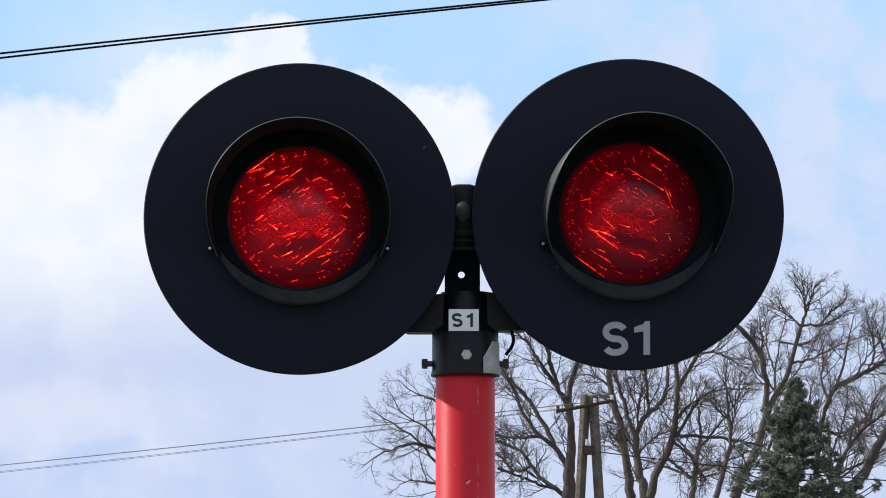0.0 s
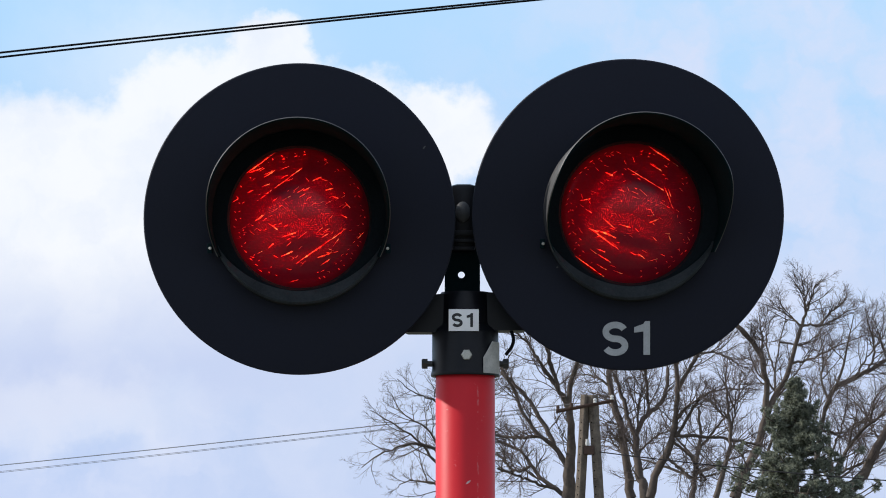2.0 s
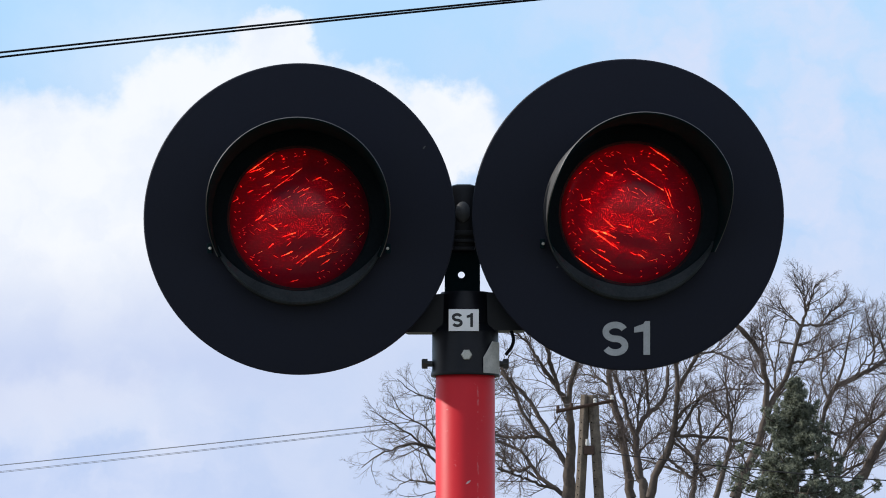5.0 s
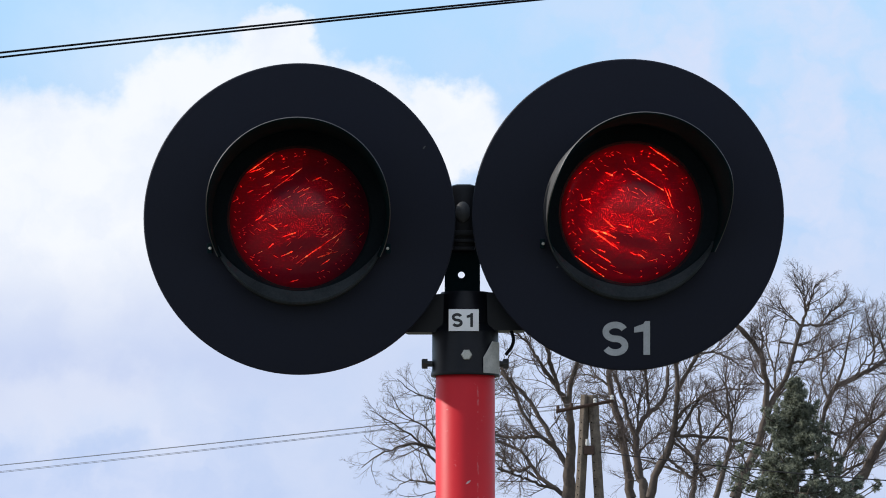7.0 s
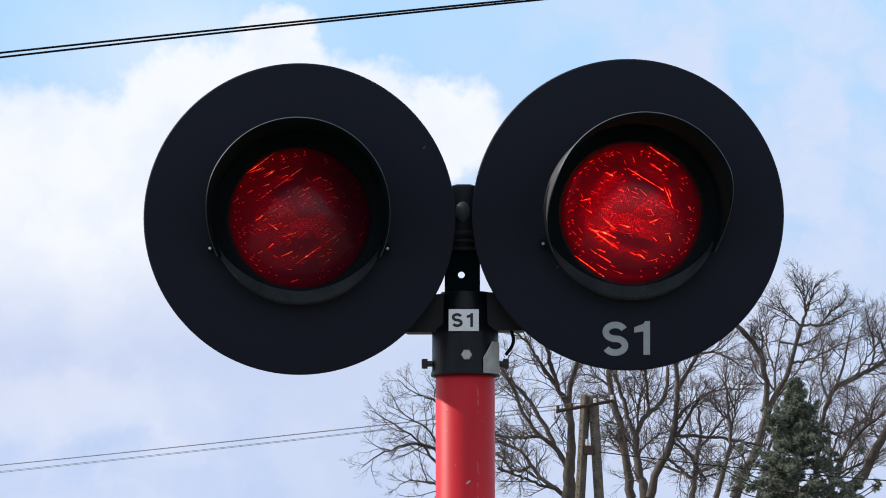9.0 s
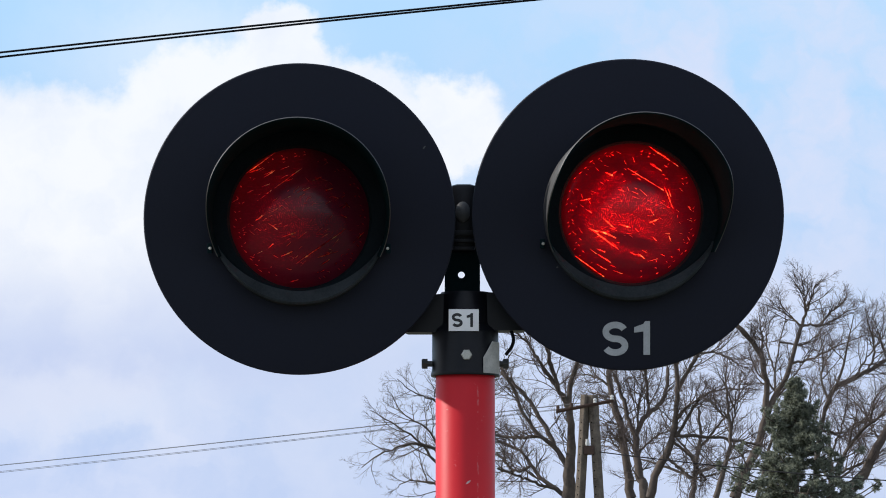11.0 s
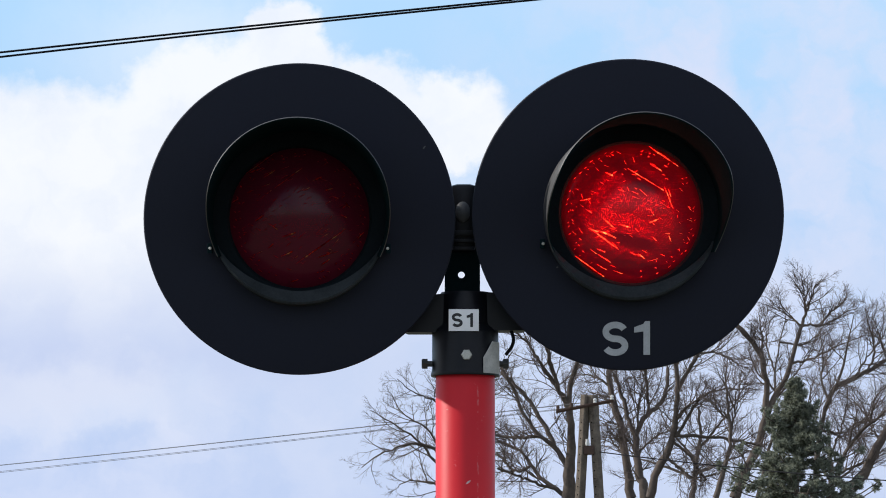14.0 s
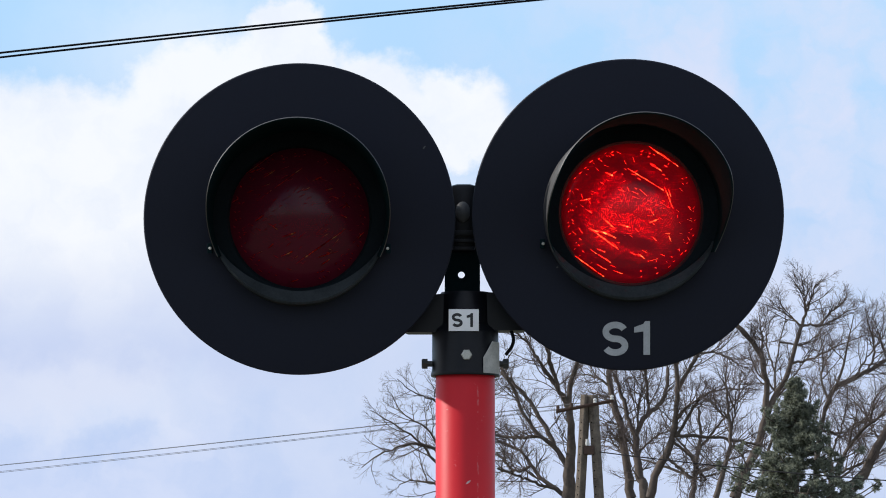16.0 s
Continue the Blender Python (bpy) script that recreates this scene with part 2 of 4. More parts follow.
def cloudy_sky():
    """Pale blue with a broad bank of white cloud; metres on the far backdrop."""
    n = Nodes("cloudy_sky")
    pos = n.add("TexCoord").outputs["Object"]
    sep = n.add("SeparateXYZ")
    n.put(sep.inputs[0], pos)
    flat = n.add("CombineXYZ")
    n.put(flat.inputs[0], n.math("MULTIPLY", sep.outputs[0], 0.01))
    n.put(flat.inputs[1], n.math("MULTIPLY", sep.outputs[2], 0.01))
    p = flat.outputs[0]                       # hundreds of metres from the middle of the view
    # billows push the outlines of the banks about
    wx = n.math("SUBTRACT", n.noise(p, 2.6, 6, 0.58), 0.5)
    shifted = n.add("VectorMath", operation="ADD")
    n.put(shifted.inputs[0], p)
    off = n.add("CombineXYZ")
    n.put(off.inputs[0], n.math("MULTIPLY", wx, 0.5))
    n.put(off.inputs[1], n.math("MULTIPLY", n.math("SUBTRACT", n.noise(shifted.outputs[0], 3.1, 6, 0.6), 0.5), 0.5))
    n.put(shifted.inputs[1], off.outputs[0])
    base = n.add("VectorMath", operation="ADD")
    n.put(base.inputs[0], p)
    n.put(base.inputs[1], off.outputs[0])

    def bank(cx, cz, rx, rz, soft):
        sub = n.add("VectorMath", operation="SUBTRACT")
        n.put(sub.inputs[0], base.outputs[0])
        sub.inputs[1].default_value = (cx, cz, 0)
        mul = n.add("VectorMath", operation="MULTIPLY")
        n.put(mul.inputs[0], sub.outputs[0])
        mul.inputs[1].default_value = (1 / rx, 1 / rz, 0)
        ln = n.add("VectorMath", operation="LENGTH")
        n.put(ln.inputs[0], mul.outputs[0])
        return n.smooth(ln.outputs["Value"], 1.0 + soft, 1.0 - soft)

    body = bank(-2.5, -0.05, 1.35, 1.0, 0.12)
    for cx, cz, rx, rz, soft in ((-1.3, 0.45, 0.9, 0.84, 0.14), (-1.0, 1.13, 0.3, 0.33, 0.2), (-0.55, 0.75, 0.42, 0.42, 0.2),
                                (0.0, 0.72, 0.38, 0.3, 0.25), (-1.5, -0.1, 1.8, 0.8, 0.4)):
        body = n.math("MAXIMUM", body, bank(cx, cz, rx, rz, soft))
    body = n.math("MAXIMUM", body, n.math("MULTIPLY", bank(-1.6, 1.2, 0.7, 0.35, 0.8), 0.45))
    veil = n.math("MAXIMUM", bank(-1.6, -0.7, 2.4, 1.25, 0.7), bank(1.9, 0.5, 1.5, 1.7, 0.7))
    veil = n.math("MULTIPLY", veil, n.smooth(n.noise(base.outputs[0], 1.5, 5, 0.55), 0.3, 0.7))
    haze = n.math("MULTIPLY", bank(1.3, -1.15, 2.4, 0.9, 0.6), 0.8)
    puff = n.math("MULTIPLY", bank(-2.25, -0.95, 0.75, 0.22, 0.7), 0.45)
    up = n.smooth(sep.outputs[2], -160.0, 170.0)
    blue = n.mix(up, (0.475, 0.60, 0.88), (0.45, 0.70, 0.98))
    c = n.mix(veil, blue, (0.67, 0.74, 0.935))
    inner = n.smooth(n.noise(base.outputs[0], 1.6, 6, 0.55), 0.30, 0.62)
    white = n.mix(inner, (0.83, 0.875, 0.965), (0.94, 0.958, 0.99))
    shade = n.math("ADD", sep.outputs[2], n.math("MULTIPLY", n.noise(base.outputs[0], 1.1, 4, 0.5), 90.0))
    white = n.mix(n.smooth(shade, 65.0, -35.0), white, (0.555, 0.64, 0.875))
    c = n.mix(n.math("MULTIPLY", body, 0.92), c, white)
    c = n.mix(haze, c, (0.61, 0.69, 0.885))
    c = n.mix(puff, c, (0.84, 0.87, 0.96))
    glow = n.add("Emission")
    n.put(glow.inputs["Color"], c)
    n.put(glow.inputs["Strength"], 1.03)
    n.put(n.out.inputs["Surface"], glow.outputs[0])
    return n.m


M_NEEDLE, M_GRASS, M_SKY = spruce_needles(), meadow(), cloudy_sky()


# ---- mesh helpers ----
def part(name, bm, material, parent=None, label="", smooth=True, m=None):
    """Links a bmesh as one object, under a thing or a part."""
    me = bpy.data.meshes.new(name)
    bmesh.ops.recalc_face_normals(bm, faces=bm.faces[:])
    bm.to_mesh(me)
    bm.free()
    me.materials.append(material)
    if smooth:
        me.polygons.foreach_set("use_smooth", [True] * len(me.polygons))
        me.set_sharp_from_angle(angle=radians(38))
    ob = new(name, me)
    if parent:
        ob.parent = parent
    if m is not None:
        ob.matrix_local = m
    return tagged(ob, label)


def block(bm, x0, x1, y0, y1, z0, z1, bevel=0.0):
    """A box with rounded edges, added to bm."""
    r = bmesh.ops.create_cube(bm, size=1.0, matrix=Matrix.LocRotScale(
        ((x0 + x1) / 2, (y0 + y1) / 2, (z0 + z1) / 2), None, (x1 - x0, y1 - y0, z1 - z0)))
    if bevel:
        edges = {e for v in r["verts"] for e in v.link_edges}
        bmesh.ops.bevel(bm, geom=list(edges), offset=bevel, segments=2, affect="EDGES", profile=0.6)


def lathe(bm, profile, seg, axis="Y", close=False, m=Matrix()):
    """Turns (radius, along) about an axis; a radius of 0 closes an end."""
    rings = []
    for r, a in profile:
        ring = []
        for i in range(seg if r > 0 else 1):
            t = 2 * math.pi * i / seg
            u, v = r * math.cos(t), r * math.sin(t)
            co = (u, a, v) if axis == "Y" else (u, v, a) if axis == "Z" else (a, u, v)
            ring.append(bm.verts.new(m @ Vector(co)))
        rings.append(ring)
    pairs = list(zip(rings, rings[1:])) + ([(rings[-1], rings[0])] if close else [])
    for p, q in pairs:
        for i in range(seg):
            j = (i + 1) % seg
            if len(p) == 1 and len(q) == 1:
                continue
            if len(p) == 1:
                bm.faces.new((p[0], q[i], q[j]))
            elif len(q) == 1:
                bm.faces.new((p[i], p[j], q[0]))
            else:
                bm.faces.new((p[i], p[j], q[j], q[i]))


def tubes(lines, radii, sides):
    """Vertices and quads of tubes along lines [n, points, 3] with radii [n, points]."""
    n, k, _ = lines.shape
    tan = np.gradient(lines, axis=1)
    tan /= np.linalg.norm(tan, axis=2, keepdims=True) + 1e-9
    ref = np.eye(3)[np.argmin(np.abs(tan).max(axis=1), axis=1)][:, None, :] + 0 * tan   # the axis that each line keeps clear of
    u = np.cross(tan, ref)
    u /= np.linalg.norm(u, axis=2, keepdims=True) + 1e-9
    v = np.cross(tan, u)
    a = np.arange(sides) * 2 * np.pi / sides
    ring = (u[:, :, None] * np.cos(a)[None, None, :, None] + v[:, :, None] * np.sin(a)[None, None, :, None])
    verts = (lines[:, :, None] + ring * radii[:, :, None, None]).reshape(-1, 3)
    i = np.arange(n)[:, None, None] * k * sides + np.arange(k - 1)[None, :, None] * sides
    s, s2 = np.arange(sides)[None, None, :], (np.arange(sides)[None, None, :] + 1) % sides
    quads = np.stack((i + s, i + s2, i + sides + s2, i + sides + s), axis=-1).reshape(-1, 4)
    return verts, quads


def mesh_of(name, pieces, material, parent=None, label="", smooth=True):
    """One mesh out of several (vertices, faces) arrays, all faces with the same number of corners."""
    verts, faces, base = [], [], 0
    for v, f in pieces:
        verts.append(v)
        faces.append(f + base)
        base += len(v)
    verts, faces = np.concatenate(verts), np.concatenate(faces)
    k = faces.shape[1]
    me = bpy.data.meshes.new(name)
    me.vertices.add(len(verts))
    me.vertices.foreach_set("co", verts.astype(np.float32).ravel())
    me.loops.add(faces.size)
    me.loops.foreach_set("vertex_index", faces.astype(np.int32).ravel())
    me.polygons.add(len(faces))
    me.polygons.foreach_set("loop_start", np.arange(len(faces), dtype=np.int32) * k)
    me.update(calc_edges=True)
    if smooth:
        me.polygons.foreach_set("use_smooth", [True] * len(faces))
    me.materials.append(material)
    ob = new(name, me)
    if parent:
        ob.parent = parent
    return tagged(ob, label)


def glyph_s(w, h, stroke):
    """Centre line of a bold S and its outline as a ribbon, w by h."""
    a, b = (w - stroke) / 2, (h - stroke) / 4
    pts = [(a * math.cos(radians(d)), b + b * math.sin(radians(d))) for d in range(22, 271, 12)]
    pts += [(a * 1.04 * math.cos(radians(d)), -b + b * math.sin(radians(d))) for d in range(84, -159, -12)]
    return pts


def letter(name, char, w, h, stroke, depth, material, parent, m):
    """A flat raised S or 1 in a plain bold face, upright, facing the road."""
    bm = bmesh.new()
    if char == "S":
        pts = [Vector(p) for p in glyph_s(w, h, stroke)]
        loops = []
        for i, p in enumerate(pts):
            d = (pts[min(i + 1, len(pts) - 1)] - pts[max(i - 1, 0)]).normalized()
            q = Vector((-d.y, d.x)) * stroke / 2
            loops.append((p + q, p - q))
        outlines = [[loops[i][0], loops[i + 1][0], loops[i + 1][1], loops[i][1]] for i in range(len(loops) - 1)]
    else:
        r, t = w / 2, h / 2
        outlines = [[(r - stroke, -t), (r, -t), (r, t), (r - stroke * 0.75, t), (r - stroke, t * 0.84)],
                    [(r - stroke, t * 0.84), (r - stroke, t * 0.84 - stroke * 1.15), (-r, t * 0.56 - stroke * 0.62), (-r, t * 0.56 + stroke * 0.2)]]
    for o in outlines:
        front = [bm.verts.new((p[0], -depth, p[1])) for p in o]
        back = [bm.verts.new((p[0], 0, p[1])) for p in o]
        bm.faces.new(front)
        for i in range(len(o)):
            j = (i + 1) % len(o)
            bm.faces.new((front[i], front[j], back[j], back[i]))
    return part(name, bm, material, parent, smooth=False, m=m)


# ---- ground and sky ----
def ground():
    bm = bmesh.new()
    bmesh.ops.create_circle(bm, cap_ends=True, radius=4200, segments=96)
    tagged(part("ground", bm, M_GRASS, smooth=False), "dull green and straw-brown spring grass", "ground", kind="structure")


def backdrop():
    """A piece of the sky's vault, three kilometres off."""
    bm = bmesh.new()
    rows = []
    for j in range(13):
        e = radians(-2 + 3.0 * j)
        rows.append([bm.verts.new((3000 * math.sin(a) * math.cos(e), 3000 * math.cos(a) * math.cos(e) - 3000, 3000 * math.sin(e) - 291))
                     for a in [radians(-36 + 4 * i) for i in range(19)]])
    for p, q in zip(rows, rows[1:]):
        for i in range(18):
            bm.faces.new((p[i], p[i + 1], q[i + 1], q[i]))
    ob = part("backdrop", bm, M_SKY)
    ob.location = (0, 3000, 291)
    return tagged(ob, "pale blue sky with drifting white cloud banks", "sky", kind="structure")


ground()
SKY = backdrop()

# ---- the signal ----
POST_X, POST_Y = 0.046, 10.12
DISC_R, LENS_R, BULGE = 0.319, 0.145, 0.056

# bright streaks of the lit glass, built as ribs: middle (mm across, mm up), length, slant in degrees
RIBS_A = ((-80, 112, 74, 36), (-84, 99, 42, 17), (-36, 71, 106, 37), (-61, 90, 27, 34), (30, 77, 36, 27), (56, 57, 28, 17), (69, 44, 24, -17), (-77, 3, 33, 36), (-49, -20, 34, -33), (40, -61, 114, 35), (-16, -69, 48, 26), (-54, -54, 27, 40), (46, -78, 72, 16), (54, -90, 24, 35), (-6, -127, 25, 22), (121, -40, 31, 42), (-127, 38, 26, 27), (97, 28, 21, -45), (-12, -31, 49, 19), (88, 5, 22, -21))
RIBS_B = ((-85, -108, 75, -35), (-69, -37, 42, -16), (-53, -54, 67, -36), (-41, -46, 65, -21), (-60, -76, 24, -19), (-55, -92, 31, -34), (29, 69, 88, -32), (50, 94, 28, -33), (66, 117, 74, -35), (-40, 78, 32, -24), (-57, 59, 21, -34), (-86, 29, 41, 8), (-83, 2, 27, -31), (-43, -23, 45, -40), (-14, -26, 24, -14), (41, -17, 31, 20), (76, 32, 49, -69), (45, -50, 20, -47), (77, -47, 22, -69))


def hood_mesh(wide, rise):
    """A sleeve open below, long above, with a thick rolled front edge."""
    bm = bmesh.new()
    n = 72
    rows = []
    for i in range(n + 1):
        deg = -27 + 234 * i / n
        a = radians(deg)
        f = min(deg + 27, 207 - deg) / 52
        f = min(1, max(0, f))
        f = f * f * (3 - 2 * f)
        far = 0.05 + 0.17 * f
        row = []
        for r, s in ((0.1765, 0.0), (0.1790, 0.5), (0.1825, 1.0), (0.1850, 1.012), (0.1868, 1.0), (0.1835, 0.5), (0.1805, 0.0)):
            y = -far * s
            r *= 1 + (wide - 1) * (0.3 + 0.7 * s)
            row.append(bm.verts.new((r * math.cos(a), y, r * math.sin(a) + rise * (-y / 0.22))))
        rows.append(row)
    for p, q in zip(rows, rows[1:]):
        for j in range(len(p)):
            k = (j + 1) % len(p)
            f = bm.faces.new((p[j], q[j], q[k], p[k]))
            # outer wall and edge take the lighter grey, sunlight put into the colour
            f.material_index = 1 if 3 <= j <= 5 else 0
    bm.faces.new(rows[0])
    bm.faces.new(rows[-1])
    return bm


def rib_mesh(length, width, height, rng):
    """A row of small pointed glass prisms, shaped like a broken streak of lamp light."""
    bm = bmesh.new()
    at, end = -length / 2, length / 2
    while at < end - 0.0012:
        ln = min(rng.uniform(0.005, 0.017), end - at)
        fat = 0.35 + 0.65 * (1 - (abs(at + ln / 2) / end) ** 2)
        w, c, off = width * fat * rng.uniform(0.22, 0.5), at + ln / 2, rng.uniform(-0.12, 0.12) * width
        tips = [bm.verts.new((c + s * ln * 0.56, 0, off)) for s in (-1, 1)]
        mid = [bm.verts.new((c, y, off + z)) for y, z in ((0, w), (-height, 0), (0, -w))]
        for j in range(3):
            k = (j + 1) % 3
            bm.faces.new((tips[0], mid[j], mid[k]))
            bm.faces.new((tips[1], mid[k], mid[j]))
        at += ln * rng.uniform(0.6, 0.95)
    return bm


def dome_y(r):
    """How far the lens bulges at a radius."""
    return 0.012 - BULGE * (1 - (r / LENS_R) ** 2)


def signal_lamp(name, parent, m, ribs, hood_turn, wide, rise, seed, shift=(0, 0), flip=1):
    """A round black background disc with hood, ribbed red lens and a lamp board behind it, dimmed by an added shutter.
    """
    rng = random.Random(seed)
    bm = bmesh.new()
    lathe(bm, [(0.17, 0.0), (DISC_R - 0.006, 0.0), (DISC_R - 0.002, 0.001), (DISC_R, 0.004), (DISC_R, 0.016),
               (DISC_R - 0.004, 0.016), (DISC_R - 0.005, 0.005), (0.17, 0.005)], 160, close=True)
    disc = part(name, bm, M_DISC, parent, "round matt black background disc", m=m)
    bm = bmesh.new()
    lathe(bm, [(0.176, 0.005), (0.186, 0.008), (0.186, 0.03), (0.184, 0.05), (0.183, 0.165), (0.15, 0.20), (0.1, 0.215), (0.095, 0.255), (0.085, 0.27), (0, 0.272)], 64)
    part("housing", bm, M_HOOD, disc, "black lamp housing")
    bm = bmesh.new()
    lathe(bm, [(0.1465, 0.03), (0.15, 0.10), (0.108, 0.15), (0.092, 0.18), (0.088, 0.255), (0, 0.262)], 48)
    part("lining", bm, M_DARK, disc)
    bm = bmesh.new()
    lathe(bm, [(LENS_R - 0.002, 0.030), (LENS_R - 0.002, 0.010), (LENS_R + 0.003, -0.002), (0.174, -0.005), (0.1785, -0.004), (0.1785, 0.030)], 96, close=True)
    part("lens_ring", bm, M_RING, disc, "black lens ring")
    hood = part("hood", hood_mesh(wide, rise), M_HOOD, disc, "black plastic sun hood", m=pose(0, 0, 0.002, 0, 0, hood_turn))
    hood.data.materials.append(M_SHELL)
    # lower lip: lighter grey than the ring, tapering towards both ends
    bm = bmesh.new()
    arcs = []
    for i in range(49):
        a = radians(199 + 142 * i / 48)
        low = min(1.0, (0.5 + min(i, 48 - i)) / 9) ** 0.7
        thin = 0.0245 * max(0.0, 1 - min(i, 48 - i) / 21) ** 1.7
        arcs.append([bm.verts.new((r * math.cos(a), y * low if y < -0.005 else y, r * math.sin(a) + max(0.0, -y * low) * 0.12)) for r, y in
                     ((0.1495 + thin, -0.004), (min(0.1525 + thin, 0.175), -0.0285), (0.1765, -0.040), (0.1808, -0.037), (0.1808, -0.001), (0.176, -0.001))])
    for p, q in zip(arcs, arcs[1:]):
        for j in range(6):
            bm.faces.new((p[j], q[j], q[(j + 1) % 6], p[(j + 1) % 6])).material_index = 1 if j == 0 else 0
    bm.faces.new(arcs[0])
    bm.faces.new(arcs[-1])
    lip = part("lower_lip", bm, M_LIP, disc, "grey lower lip of the lens ring")
    lip.data.materials.append(M_HOOD)
    # lens
    bm = bmesh.new()
    lathe(bm, [(0, dome_y(0))] + [(LENS_R * i / 24, dome_y(LENS_R * i / 24)) for i in range(1, 25)], 96)
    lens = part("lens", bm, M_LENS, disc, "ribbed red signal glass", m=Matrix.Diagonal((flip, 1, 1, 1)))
    lens.visible_shadow = False
    # ribs
    spots = [(x / 1000, z / 1000, l / 1000, d, rng.uniform(0.0036, 0.0052)) for x, z, l, d in ribs]
    # chevrons round the edge, loose glints between
    for i in range(54):
        a = 2 * math.pi * (i + rng.uniform(-0.3, 0.3)) / 54
        side = abs(math.cos(a))
        if rng.random() < 0.35 + 0.6 * side:
            r = rng.uniform(0.126, 0.136)
            for k in (0, 1) if rng.random() < 0.6 else (0,):
                q = r - 0.009 * k
                spots.append((q * math.cos(a), q * math.sin(a) + 0.003 * k, rng.uniform(0.004, 0.0085), (34 if k else -38) * (1 if flip > 0 else -1) + rng.uniform(-8, 8), rng.uniform(0.0020, 0.0034)))
    for i in range(95):
        a, r = rng.uniform(0, 6.283), 0.128 * math.sqrt(rng.uniform(0.05, 1))
        spots.append((r * math.cos(a), r * math.sin(a), rng.uniform(0.004, 0.03) * rng.uniform(0.5, 1), ribs[i % len(ribs)][3] + rng.uniform(-14, 14), rng.uniform(0.0009, 0.0021)))
    for x, z, l, d, w in spots:
        r = math.hypot(x, z)
        if r > LENS_R - 0.004:
            continue
        tip = math.degrees(math.atan(2 * BULGE * r / LENS_R ** 2))
        lean = Matrix.Rotation(radians(tip), 4, Vector((z, 0, -x)).normalized() if r > 1e-4 else Vector((1, 0, 0)))
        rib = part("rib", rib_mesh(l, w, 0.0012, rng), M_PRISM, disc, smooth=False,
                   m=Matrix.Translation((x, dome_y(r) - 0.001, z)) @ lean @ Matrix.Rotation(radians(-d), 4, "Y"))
        rib.visible_shadow = False
    # hood screws
    for s in (-1, 1) if flip > 0 else (-1,):
        bm = bmesh.new()
        lathe(bm, [(0, -0.001), (0.0024, 0.0), (0.0032, 0.002), (0.0032, 0.008), (0, 0.008)], 12, "Y")
        part("hood_screw", bm, M_BOLT, disc, "bright steel screw", m=pose(s * 0.1805, -0.054, -0.062))
        bm = bmesh.new()
        block(bm, -0.005, 0.005, -0.042, 0.0, -0.010, 0.010, 0.002)
        part("hood_lug", bm, M_HOOD, disc, m=pose(s * 0.1815, -0.008, -0.062))
    # lamp board with glowing strips; before it an added, unseen slotted shutter slides to dim it
    bm = bmesh.new()
    block(bm, -0.038, 0.038, 0.001, 0.006, -0.04, 0.04, 0.001)
    board = part("lamp_board", bm, M_DARK, disc, "lamp board with glowing red strips", m=pose(0, 0.17, 0))
    for k in range(6):
        bm = bmesh.new()
        block(bm, -0.0025, 0.0025, 0.0, 0.0012, -0.036, 0.036)
        strip = part("glowing_strip", bm, M_DARK, board, "glowing red strip", smooth=False, m=pose((k - 2.5) * 0.012, 0, 0))
        strip.data.materials.append(M_GLOW)
        for f in strip.data.polygons:
            f.material_index = 1 if f.normal.y < -0.9 else 0
    bm = bmesh.new()
    for k in range(8):
        block(bm, (k - 3.5) * 0.012 - 0.0033, (k - 3.5) * 0.012 + 0.0033, -0.0004, 0.0, -0.038, 0.038)
    for z in (-0.040, 0.040):
        block(bm, -0.0455, 0.0455, -0.0005, 0.0, z - 0.003, z + 0.003)
    shutter = part("shutter", bm, M_DARK, disc, "added black slotted shutter, unseen, that slides to dim the lamp", smooth=False, m=pose(0.006, 0.1696, 0))
    for ob in disc.children:
        ob.location.x += shift[0]
        ob.location.z += shift[1]
    return disc, shutter


def bolt(bm, m, head=0.0115, shaft=0.006, length=0.03):
    """A hexagon bolt whose head points along -y of m."""
    lathe(bm, [(0, -0.001), (head * 0.85, -0.001), (head, 0.001), (head, 0.011), (0, 0.011)], 6, "Y", m=m)
    lathe(bm, [(shaft, 0.01), (shaft, length), (0, length)], 12, "Y", m=m)


